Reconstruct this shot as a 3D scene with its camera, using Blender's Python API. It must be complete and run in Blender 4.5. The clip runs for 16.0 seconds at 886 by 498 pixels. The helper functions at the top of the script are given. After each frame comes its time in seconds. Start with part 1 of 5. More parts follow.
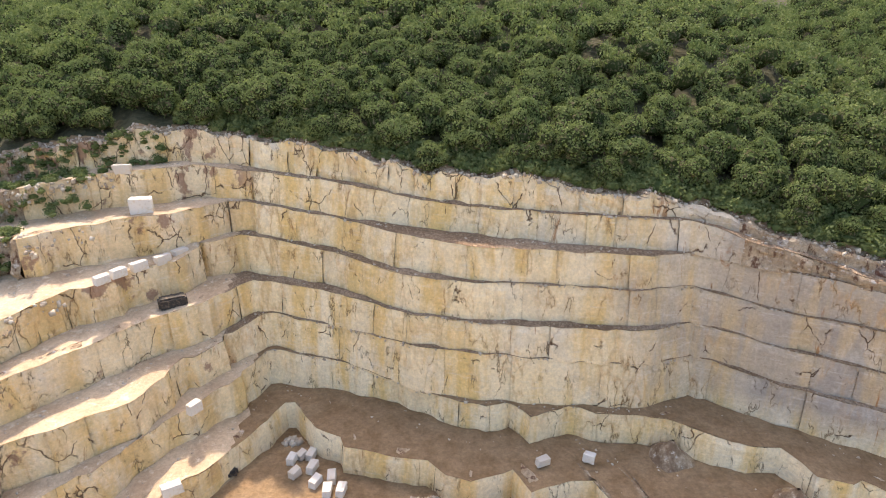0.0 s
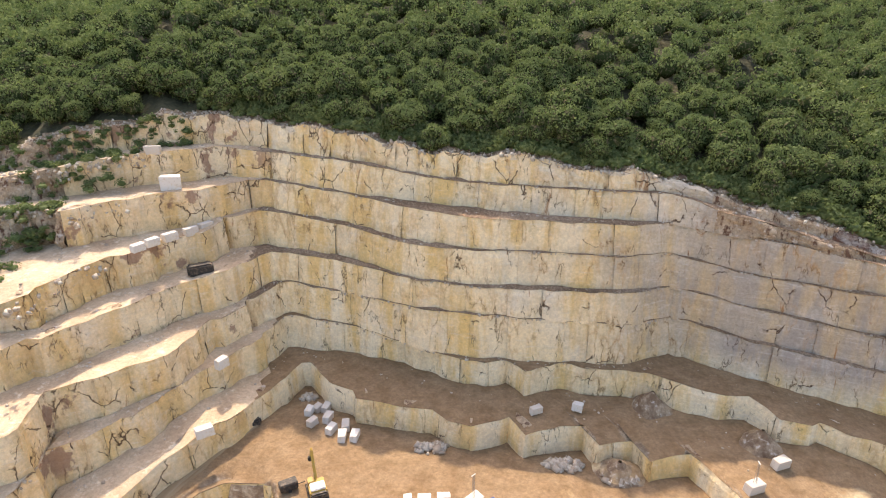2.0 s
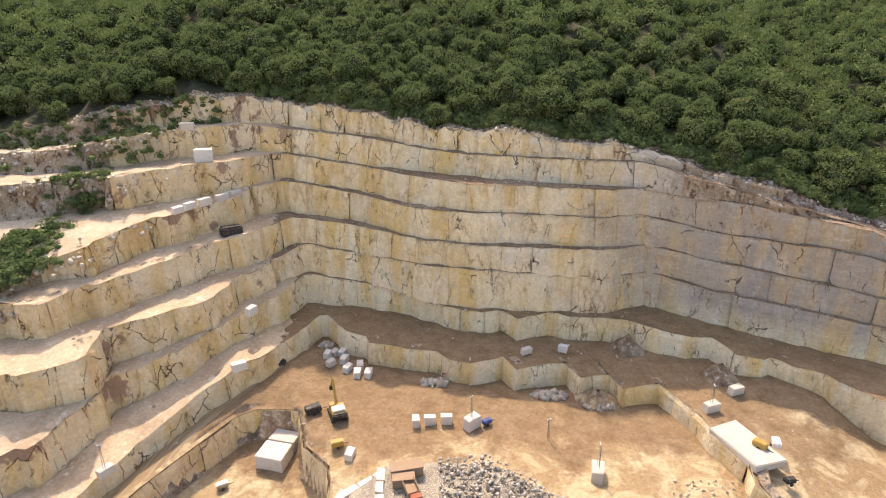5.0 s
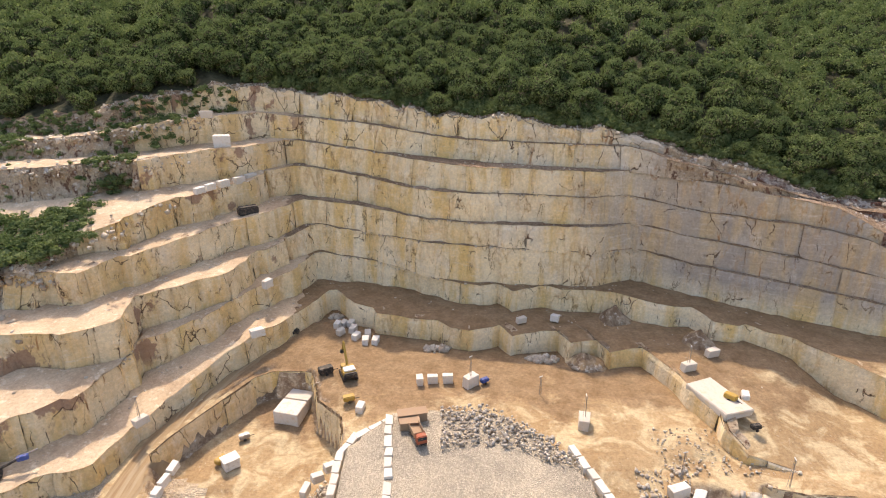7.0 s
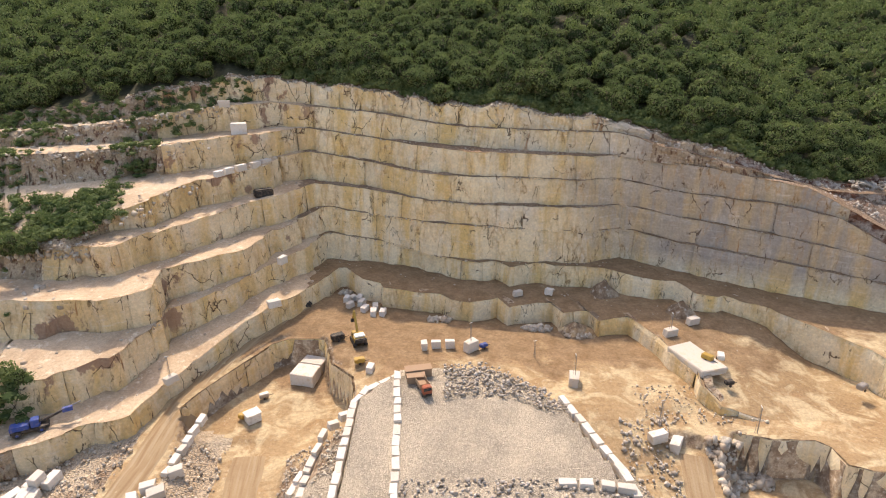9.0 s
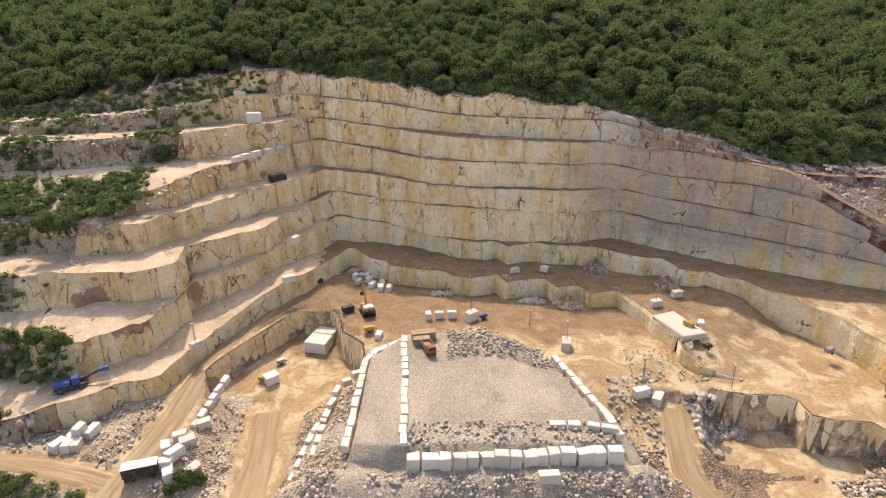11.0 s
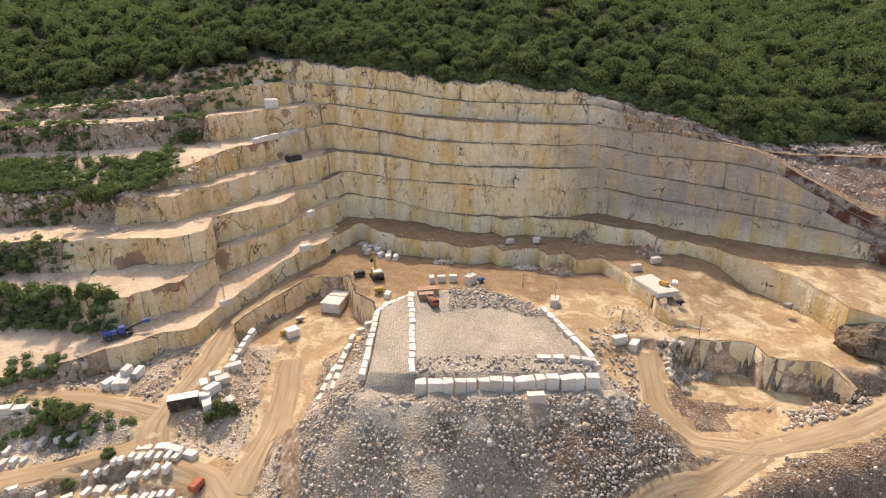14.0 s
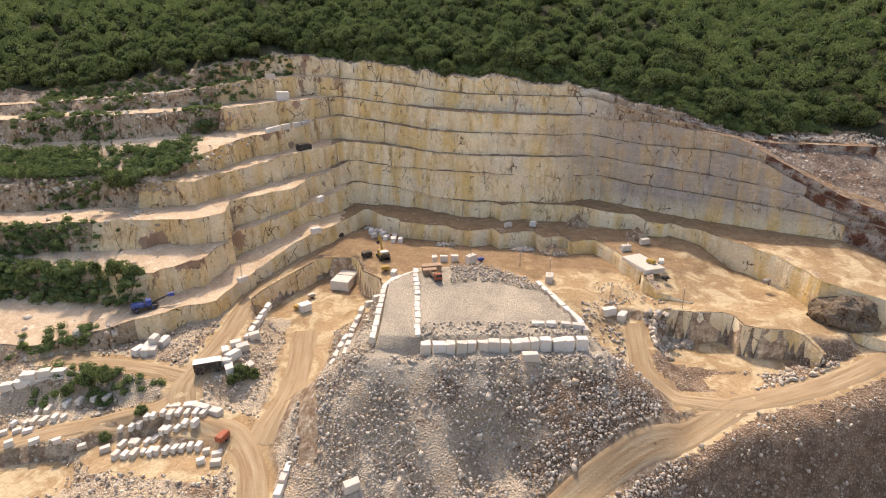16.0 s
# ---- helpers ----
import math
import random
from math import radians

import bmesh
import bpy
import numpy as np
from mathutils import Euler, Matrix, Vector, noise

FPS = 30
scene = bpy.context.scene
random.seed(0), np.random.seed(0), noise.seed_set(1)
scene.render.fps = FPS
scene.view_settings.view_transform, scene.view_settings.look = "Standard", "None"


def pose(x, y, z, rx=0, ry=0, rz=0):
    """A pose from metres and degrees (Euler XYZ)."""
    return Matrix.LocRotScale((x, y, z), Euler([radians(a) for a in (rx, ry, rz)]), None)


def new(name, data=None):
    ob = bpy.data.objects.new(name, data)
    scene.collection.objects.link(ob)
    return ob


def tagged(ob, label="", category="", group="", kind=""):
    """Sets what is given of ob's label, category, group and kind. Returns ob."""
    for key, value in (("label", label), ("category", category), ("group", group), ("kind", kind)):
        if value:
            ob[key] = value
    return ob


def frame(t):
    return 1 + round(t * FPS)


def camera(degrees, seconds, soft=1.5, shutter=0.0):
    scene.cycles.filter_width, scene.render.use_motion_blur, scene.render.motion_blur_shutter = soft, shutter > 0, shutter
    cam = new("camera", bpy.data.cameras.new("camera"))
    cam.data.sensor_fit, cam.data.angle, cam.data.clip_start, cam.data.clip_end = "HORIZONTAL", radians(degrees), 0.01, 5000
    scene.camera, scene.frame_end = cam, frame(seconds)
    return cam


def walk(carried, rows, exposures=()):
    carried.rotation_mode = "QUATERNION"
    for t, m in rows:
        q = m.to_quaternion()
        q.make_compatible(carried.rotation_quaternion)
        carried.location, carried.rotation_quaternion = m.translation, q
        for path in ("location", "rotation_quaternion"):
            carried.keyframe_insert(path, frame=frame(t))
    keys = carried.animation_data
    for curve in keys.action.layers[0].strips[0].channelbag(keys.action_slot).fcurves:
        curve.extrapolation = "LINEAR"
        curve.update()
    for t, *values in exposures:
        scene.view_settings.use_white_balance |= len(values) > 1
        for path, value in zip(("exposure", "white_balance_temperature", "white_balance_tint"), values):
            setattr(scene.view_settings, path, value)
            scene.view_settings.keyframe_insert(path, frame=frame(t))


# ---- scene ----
cam = camera(73.7, 16.0, soft=1.1)
METRES, EYE, TILT, LEAN, TURN = 85.0, 75.0, -21.0, 0.0, 0.0
DEEP = 1.273  # the lens's share in depth
ROWS = [
    (0.0, 0.0, 0.0, 0.0, 0.0, 0.0, -0.0),
    (0.5, -0.0021, -0.0273, -0.0169, -0.01, -0.02, 0.01),
    (1.0, -0.0046, -0.0548, -0.0331, -0.04, -0.07, 0.03),
    (1.5, -0.0061, -0.0817, -0.0501, -0.04, -0.11, 0.05),
    (2.0, -0.0078, -0.1085, -0.0668, -0.05, -0.17, 0.07),
    (2.5, -0.0092, -0.1352, -0.0835, -0.05, -0.21, 0.07),
    (3.0, -0.0111, -0.1615, -0.1004, -0.08, -0.26, 0.08),
    (3.5, -0.0125, -0.1875, -0.1174, -0.1, -0.27, 0.08),
    (4.0, -0.0141, -0.2136, -0.1333, -0.12, -0.32, 0.1),
    (6.5, -0.0186, -0.3453, -0.2139, -0.14, -0.41, 0.14),
    (7.0, -0.0204, -0.3719, -0.2298, -0.15, -0.44, 0.14),
    (7.5, -0.0222, -0.3987, -0.2458, -0.17, -0.46, 0.13),
    (8.0, -0.0241, -0.4256, -0.2615, -0.18, -0.48, 0.15),
    (8.5, -0.0256, -0.4528, -0.2777, -0.17, -0.5, 0.16),
    (9.0, -0.0285, -0.4797, -0.2941, -0.18, -0.52, 0.17),
    (11.5, -0.0371, -0.6132, -0.376, -0.15, -0.56, 0.22),
    (12.0, -0.038, -0.6395, -0.3923, -0.16, -0.57, 0.23),
    (12.5, -0.039, -0.666, -0.4086, -0.15, -0.57, 0.24),
    (13.0, -0.0402, -0.6925, -0.4245, -0.15, -0.6, 0.24),
    (13.5, -0.0419, -0.7191, -0.4401, -0.16, -0.63, 0.24),
    (14.0, -0.0433, -0.746, -0.4553, -0.15, -0.66, 0.25),
    (14.5, -0.0449, -0.7728, -0.4713, -0.15, -0.68, 0.25),
    (15.0, -0.0468, -0.7998, -0.487, -0.14, -0.68, 0.26),
    (15.5, -0.0483, -0.8268, -0.5023, -0.12, -0.71, 0.27),
    (16.0, -0.0507, -0.8537, -0.5178, -0.12, -0.73, 0.27),
]
walk(cam, [(t, pose(0, 0, EYE, TILT, LEAN, TURN) @ pose(METRES * x, METRES * DEEP * y, METRES * z, 90 + pitch / DEEP, roll, yaw / DEEP)) for t, x, y, z, yaw, pitch, roll in ROWS],
     exposures=[(0.0, 1.50, 7350, 18), (4.0, 1.26, 7400, 18), (9.0, 0.96, 7400, 18), (16.0, 0.88, 7400, 18)])

# ---- world, sun and exposure ----
SUN_FROM = Vector((-0.22, 0.80, 1.06)).normalized()
world = bpy.data.worlds.new("world")
scene.world = world
world.use_nodes = True
wt = world.node_tree
sky = wt.nodes.new("ShaderNodeTexSky")
sky.sky_type = "NISHITA"
sky.sun_disc = False
sky.sun_elevation = math.asin(SUN_FROM.z)
sky.sun_rotation = math.atan2(SUN_FROM.x, SUN_FROM.y)
sky.dust_density = 2.5
wt.nodes["Background"].inputs["Strength"].default_value = 0.15
wt.links.new(sky.outputs[0], wt.nodes["Background"].inputs["Color"])
sun = new("sun", bpy.data.lights.new("sun", "SUN"))
sun.data.energy, sun.data.angle, sun.data.color = 2.0, radians(0.6), (1.0, 0.93, 0.82)
sun.rotation_euler = (-SUN_FROM).to_track_quat("-Z", "Y").to_euler()

# ---- materials ----


class Nodes:
    """A short way to write node materials: each call adds a node and gives its output."""

    def __init__(self, name, rough=0.9):
        self.m = bpy.data.materials.new(name)
        self.m.use_nodes = True
        self.t = self.m.node_tree
        self.b = self.t.nodes["Principled BSDF"]
        self.b.inputs["Roughness"].default_value = rough
        self.b.inputs["Specular IOR Level"].default_value = 0.25
        self.co = self.t.nodes.new("ShaderNodeTexCoord").outputs["Object"]

    def put(self, socket, v):
        if isinstance(v, bpy.types.NodeSocket):
            self.t.links.new(v, socket)
        elif v is not None:
            socket.default_value = (*v, 1) if isinstance(v, tuple) and len(v) == 3 and socket.type == "RGBA" else v

    def scaled(self, sx, sy, sz, turn=(0, 0, 0), co=None):
        n = self.t.nodes.new("ShaderNodeMapping")
        n.inputs["Scale"].default_value = (sx, sy, sz)
        n.inputs["Rotation"].default_value = turn
        self.put(n.inputs["Vector"], co or self.co)
        return n.outputs[0]

    def noise(self, scale, detail=4, rough=0.55, co=None, warp=0.0):
        n = self.t.nodes.new("ShaderNodeTexNoise")
        self.put(n.inputs["Vector"], co or self.co)
        n.inputs["Scale"].default_value, n.inputs["Detail"].default_value = scale, detail
        n.inputs["Roughness"].default_value, n.inputs["Distortion"].default_value = rough, warp
        return n.outputs["Fac"]

    def cells(self, scale, feature="F1", co=None, out="Distance"):
        n = self.t.nodes.new("ShaderNodeTexVoronoi")
        n.feature = feature
        self.put(n.inputs["Vector"], co or self.co)
        n.inputs["Scale"].default_value = scale
        return n.outputs[out]

    def ramp(self, v, lo, hi, a=0.0, b=1.0):
        n = self.t.nodes.new("ShaderNodeMapRange")
        self.put(n.inputs["Value"], v)
        for k, w in (("From Min", lo), ("From Max", hi), ("To Min", a), ("To Max", b)):
            n.inputs[k].default_value = w
        return n.outputs[0]

    def math(self, op, a, b=0.0):
        n = self.t.nodes.new("ShaderNodeMath")
        n.operation = op
        self.put(n.inputs[0], a)
        self.put(n.inputs[1], b)
        return n.outputs[0]

    def mix(self, f, a, b, how="MIX"):
        n = self.t.nodes.new("ShaderNodeMix")
        n.data_type, n.blend_type = "RGBA", how
        self.put(n.inputs[0], f)
        self.put(n.inputs[6], a)
        self.put(n.inputs[7], b)
        return n.outputs[2]

    def grey(self, v):
        n = self.t.nodes.new("ShaderNodeRGBToBW")
        self.t.links.new(v, n.inputs[0])
        return n.outputs[0]

    def grain(self, base, scale, lo=0.72, hi=1.25, detail=5):
        """Fine mottling: the colour times a noise round one."""
        f = self.ramp(self.noise(scale, detail, 0.75), 0.3, 0.7, lo, hi)
        n = self.t.nodes.new("ShaderNodeCombineColor")
        for k in range(3):
            self.put(n.inputs[k], f)
        return self.mix(1.0, base, n.outputs[0], "MULTIPLY")

    def random(self):
        return self.t.nodes.new("ShaderNodeObjectInfo").outputs["Random"]

    def island(self):
        return self.t.nodes.new("ShaderNodeNewGeometry").outputs["Random Per Island"]

    def axis(self, k):
        n = self.t.nodes.new("ShaderNodeSeparateXYZ")
        self.t.links.new(self.co, n.inputs[0])
        return n.outputs[k]

    def up(self):
        n = self.t.nodes.new("ShaderNodeSeparateXYZ")
        self.t.links.new(self.t.nodes.new("ShaderNodeNewGeometry").outputs["Normal"], n.inputs[0])
        return n.outputs[2]

    def leafy(self, colour):
        """Leaves: part of the light passes through them, yellower than what they throw back."""
        self.done(colour)
        thin = self.t.nodes.new("ShaderNodeBsdfTranslucent")
        self.put(thin.inputs["Color"], self.mix(0.5, colour, (0.17, 0.245, 0.06)))
        both = self.t.nodes.new("ShaderNodeMixShader")
        both.inputs[0].default_value = 0.36
        self.t.links.new(self.b.outputs[0], both.inputs[1])
        self.t.links.new(thin.outputs[0], both.inputs[2])
        self.t.links.new(both.outputs[0], self.t.nodes["Material Output"].inputs["Surface"])
        return self.m

    def done(self, colour, height=None, depth=0.1, strength=0.6):
        self.put(self.b.inputs["Base Color"], colour)
        if height is not None:
            n = self.t.nodes.new("ShaderNodeBump")
            n.inputs["Strength"].default_value, n.inputs["Distance"].default_value = strength, depth
            self.put(n.inputs["Height"], height)
            self.t.links.new(n.outputs[0], self.b.inputs["Normal"])
        return self.m


def stone_face():
    """Sawn cream marble: yellow and rust streaks, grey beds, dark veins, drill marks."""
    n = Nodes("sawn_marble_face", 0.85)
    flow = n.scaled(0.35, 0.35, 0.05)
    base = n.mix(n.ramp(n.noise(0.045, 3), 0.35, 0.65), (0.93, 0.80, 0.56), (0.91, 0.72, 0.42))
    # greyer eastern stone, its colour lowered further for the dimmer light on that side
    east = n.ramp(n.math("ADD", n.axis(0), n.ramp(n.noise(0.06, 3), 0, 1, -45, 45)), 14, 60, 0.0, 0.92)
    east = n.math("MULTIPLY", east, n.ramp(n.axis(2), 4, 11))
    base = n.mix(east, base, (0.36, 0.325, 0.295))
    yellow = n.math("MULTIPLY", n.ramp(n.noise(0.5, 5, 0.6, flow), 0.46, 0.60, 0, 0.85), n.ramp(east, 0, 0.8, 1.0, 0.45))
    base = n.mix(yellow, base, (0.80, 0.54, 0.19))
    # ochre tint of the west stone, which also darkens these faces as shade would
    ochre = n.math("MULTIPLY", n.ramp(n.axis(0), -46, -40, 0.5, 0.0), n.ramp(n.noise(0.13, 5, 0.6), 0.35, 0.6, 0.25, 1.0))
    base = n.mix(ochre, base, (0.66, 0.45, 0.23))
    pale = n.ramp(n.noise(0.6, 5, 0.65, n.scaled(0.3, 0.3, 0.12)), 0.55, 0.75, 0, 0.6)
    base = n.mix(pale, base, (0.84, 0.78, 0.67))
    base = n.mix(n.ramp(n.random(), 0, 1, 0.0, 0.30), base, (0.68, 0.53, 0.33))
    scratch = n.noise(1.0, 4, 0.7, n.scaled(0.25, 0.25, 1.4, (0.0, 0.7, 0.3)))
    base = n.mix(n.ramp(scratch, 0.55, 0.75, 0, 0.35), base, (0.86, 0.81, 0.72))
    rust = n.ramp(n.noise(0.7, 6, 0.7, n.scaled(0.55, 0.55, 0.10), 0.6), 0.635, 0.70, 0, 0.8)
    base = n.mix(rust, base, (0.38, 0.16, 0.05))
    where = n.ramp(n.noise(0.045, 4), 0.44, 0.6)
    vein = n.math("ABSOLUTE", n.math("SUBTRACT", n.noise(0.26, 5, 0.55, n.scaled(1.0, 1.0, 0.34, (0.5, 0.85, 0.0)), 0.0), 0.5))
    crack = n.math("MULTIPLY", n.ramp(vein, 0.0, 0.013, 1, 0), n.ramp(n.noise(0.16, 4, 0.6), 0.50, 0.6))
    base = n.mix(n.math("MULTIPLY", crack, 0.85), base, (0.13, 0.075, 0.04))
    stain = n.math("MULTIPLY", n.ramp(vein, 0.0, 0.05, 0.55, 0), where)
    base = n.mix(stain, base, (0.58, 0.35, 0.15))
    patch = n.ramp(n.noise(0.10, 6, 0.62, n.scaled(1, 1, 0.7, (0.0, 0.6, 0.0))), 0.575, 0.60, 0, 0.85)
    west = n.ramp(n.axis(0), -44, -38, 1, 0.0)
    base = n.mix(n.math("MULTIPLY", n.math("MULTIPLY", patch, west), n.ramp(n.axis(2), -3, 1)), base, (0.34, 0.20, 0.135))
    warped = n.t.nodes.new("ShaderNodeVectorMath")
    warped.operation = "ADD"
    n.put(warped.inputs[0], n.scaled(0.16, 0.16, 0.085, (0.0, 0.5, 0.2)))
    wave = n.t.nodes.new("ShaderNodeTexNoise")
    n.put(wave.inputs["Vector"], n.co)
    wave.inputs["Scale"].default_value, wave.inputs["Detail"].default_value = 0.5, 3
    shrink = n.t.nodes.new("ShaderNodeVectorMath")
    shrink.operation = "SCALE"
    shrink.inputs["Scale"].default_value = 0.22
    n.put(shrink.inputs[0], wave.outputs["Color"])
    n.put(warped.inputs[1], shrink.outputs[0])
    joint = n.cells(1.0, "DISTANCE_TO_EDGE", warped.outputs[0])
    split = n.math("MULTIPLY", n.ramp(joint, 0.003, 0.016, 1, 0), n.ramp(n.math("ADD", n.noise(0.22, 4, 0.6), n.math("ADD", n.ramp(n.axis(2), 36, 44, 0.0, 0.09), n.ramp(n.axis(0), -46, -40, 0.07, 0.0))), 0.55, 0.62))
    base = n.mix(n.math("MULTIPLY", split, 0.92), base, (0.10, 0.05, 0.028))
    dust = n.ramp(n.up(), 0.45, 0.8)
    base = n.mix(dust, base, (0.68, 0.58, 0.44))
    base = n.grain(base, 1.7, 0.78, 1.13, 8)
    base = n.grain(base, 0.35, 0.90, 1.07, 3)
    spots = n.ramp(n.noise(1.1, 6, 0.75), 0.69, 0.72, 0, 0.7)
    base = n.mix(spots, base, (0.16, 0.10, 0.06))
    bump = n.math("ADD", n.noise(0.9, 7, 0.65), n.math("MULTIPLY", n.math("ADD", crack, split), -0.6))
    return n.done(base, bump, 0.6, 0.7)


def raw_rock(name="weathered_limestone", shade=1.0):
    """Weathered red-brown and grey limestone of the rim and of the unworked slopes."""
    n = Nodes(name, 0.95)
    base = n.mix(n.ramp(n.noise(0.25, 6, 0.65), 0.4, 0.6), (0.55, 0.44, 0.31), (0.39, 0.27, 0.16))
    base = n.mix(n.ramp(n.noise(0.8, 6, 0.7, n.scaled(1, 1, 0.4)), 0.53, 0.61), base, (0.17, 0.09, 0.055))
    base = n.mix(n.ramp(n.noise(0.5, 5, 0.7), 0.56, 0.66), base, (0.66, 0.60, 0.52))
    base = n.grain(base, 1.8, 0.65 * shade, 1.3 * shade, 6)
    return n.done(base, n.noise(1.1, 8, 0.7), 0.9, 0.9)


def ledge_dust():
    n = Nodes("dusty_ledge", 0.95)
    base = n.mix(n.ramp(n.noise(0.12, 5, 0.6), 0.38, 0.62), (0.62, 0.48, 0.325), (0.50, 0.36, 0.23))
    base = n.mix(n.ramp(n.noise(0.5, 6, 0.7), 0.55, 0.68), base, (0.74, 0.63, 0.46))
    base = n.mix(n.ramp(n.noise(2.2, 4, 0.7), 0.6, 0.7, 0, 0.7), base, (0.33, 0.25, 0.18))
    base = n.grain(base, 1.5, 0.75, 1.2, 7)
    return n.done(base, n.noise(1.5, 7, 0.7), 0.25, 0.6)


def soil():
    """Ochre quarry soil with wheel tracks, pale dust, and grass-brown earth on the slopes."""
    n = Nodes("ochre_quarry_soil", 0.95)
    base = n.mix(n.ramp(n.noise(0.06, 5, 0.6), 0.38, 0.62), (0.42, 0.295, 0.16), (0.34, 0.225, 0.115))
    base = n.mix(n.ramp(n.noise(0.16, 6, 0.62, None, 0.8), 0.47, 0.58, 0, 0.85), base, (0.56, 0.445, 0.27))
    ruts = n.noise(1.0, 4, 0.6, n.scaled(0.10, 0.9, 0.3, (0, 0, 0.35)))
    base = n.mix(n.ramp(ruts, 0.55, 0.7, 0, 0.5), base, (0.36, 0.22, 0.11))
    base = n.mix(n.ramp(n.noise(1.6, 5, 0.7), 0.6, 0.72, 0, 0.6), base, (0.64, 0.55, 0.42))
    # brown back floor, painted darker out to where the wall's shadow would end
    reach = n.math("ADD", n.axis(1), n.ramp(n.noise(0.07, 5, 0.65, None, 0.6), 0.3, 0.7, -14, 14))
    shadow_soil = n.mix(n.ramp(n.noise(0.3, 6, 0.65), 0.4, 0.62), (0.225, 0.14, 0.072), (0.31, 0.205, 0.115))
    base = n.mix(n.ramp(reach, 53, 61, 0, 0.9), base, shadow_soil)
    steep = n.ramp(n.up(), 0.80, 0.94, 1, 0)
    earth = n.mix(n.ramp(n.noise(0.45, 7, 0.7), 0.42, 0.6), (0.20, 0.13, 0.08), (0.40, 0.31, 0.21))
    earth = n.mix(n.ramp(n.noise(0.9, 5, 0.7), 0.58, 0.68), earth, (0.55, 0.49, 0.41))
    base = n.mix(steep, base, earth)
    base = n.grain(base, 1.3, 0.7, 1.25, 7)
    return n.done(base, n.noise(1.2, 8, 0.7), 0.35, 0.7)


def gravel(name, a, b, scale=2.4):
    n = Nodes(name, 0.95)
    base = n.mix(n.ramp(n.noise(0.12, 4), 0.4, 0.62), a, b)
    stones = n.grey(n.cells(scale, "F1", None, "Color"))
    base = n.mix(n.ramp(stones, 0.35, 0.9, 0, 0.5), base, tuple(v * 0.6 for v in a))
    base = n.mix(n.ramp(stones, 0.5, 0.2, 0, 0.4), base, tuple(v * 1.35 for v in b))
    base = n.grain(base, scale * 2.2)
    base = n.mix(n.ramp(n.noise(0.9, 6, 0.7), 0.55, 0.65, 0, 0.5), base, tuple(v * 1.35 for v in a))
    return n.done(base, n.math("ADD", n.cells(scale), n.noise(0.8, 6)), 0.4, 0.8)


def block_stone(name, a, b):
    n = Nodes(name, 0.8)
    base = n.mix(n.random(), a, b)
    base = n.mix(n.ramp(n.noise(0.8, 5, 0.6, None, 0.8), 0.52, 0.66, 0, 0.7), base, (0.62, 0.48, 0.30))
    base = n.mix(n.ramp(n.noise(2.5, 5), 0.6, 0.7, 0, 0.5), base, (0.42, 0.36, 0.30))
    return n.done(base, n.noise(2.0, 6, 0.65), 0.12, 0.5)


def loose_stone(name, a, b):
    n = Nodes(name, 0.9)
    base = n.mix(n.island(), a, b)
    base = n.mix(n.ramp(n.noise(1.5, 5), 0.5, 0.65, 0, 0.6), base, tuple(v * 0.6 for v in a))
    return n.done(base, n.noise(2.5, 5, 0.7), 0.15, 0.6)


def leaves(name, a, b, c):
    n = Nodes(name, 0.9)
    n.b.inputs["Specular IOR Level"].default_value = 0.1
    base = n.mix(n.random(), a, b)
    base = n.mix(n.ramp(n.noise(0.09, 3), 0.4, 0.65), base, c)
    base = n.mix(n.ramp(n.noise(1.1, 3), 0.45, 0.7, 0, 0.6), base, tuple(v * 1.4 for v in b))
    base = n.mix(n.ramp(n.island(), 0.5, 0, 0, 0.6), base, tuple(v * 0.5 for v in a))
    return n.leafy(base)


def plain(name, colour, rough=0.5, metal=0.0):
    n = Nodes(name, rough)
    n.b.inputs["Metallic"].default_value = metal
    dirt = n.ramp(n.noise(1.6, 5, 0.65), 0.5, 0.72, 0, 0.55)
    return n.done(n.mix(dirt, colour, (0.34, 0.26, 0.18)), n.noise(4.0, 4), 0.02, 0.3)


M_FACE, M_ROCK, M_LEDGE, M_SOIL = stone_face(), raw_rock(), ledge_dust(), soil()
M_GRAVEL = gravel("grey_crushed_stone", (0.40, 0.345, 0.265), (0.56, 0.48, 0.36), 5.0)
M_RUBBLE = loose_stone("broken_marble", (0.64, 0.57, 0.46), (0.40, 0.31, 0.22))
M_GREYRUB = loose_stone("grey_broken_stone", (0.60, 0.54, 0.46), (0.36, 0.30, 0.23))
M_BLOCK = block_stone("white_marble_block", (0.72, 0.68, 0.61), (0.58, 0.52, 0.44))
M_LEAF = leaves("broadleaf_foliage", (0.115, 0.160, 0.062), (0.190, 0.228, 0.090), (0.150, 0.196, 0.074))
M_BARK = plain("grey_brown_bark", (0.16, 0.12, 0.09), 0.95)
# woodland floor with the shade under the trees mixed into its near-black colour
M_SHADE = gravel("shaded_forest_floor", (0.050, 0.052, 0.026), (0.075, 0.070, 0.036), 0.7)
# brown debris of the back ledges, its colour deepened for the shadow they lie in
M_SHADED_DEBRIS = gravel("shaded_ledge_debris", (0.25, 0.165, 0.10), (0.38, 0.28, 0.19), 3.0)


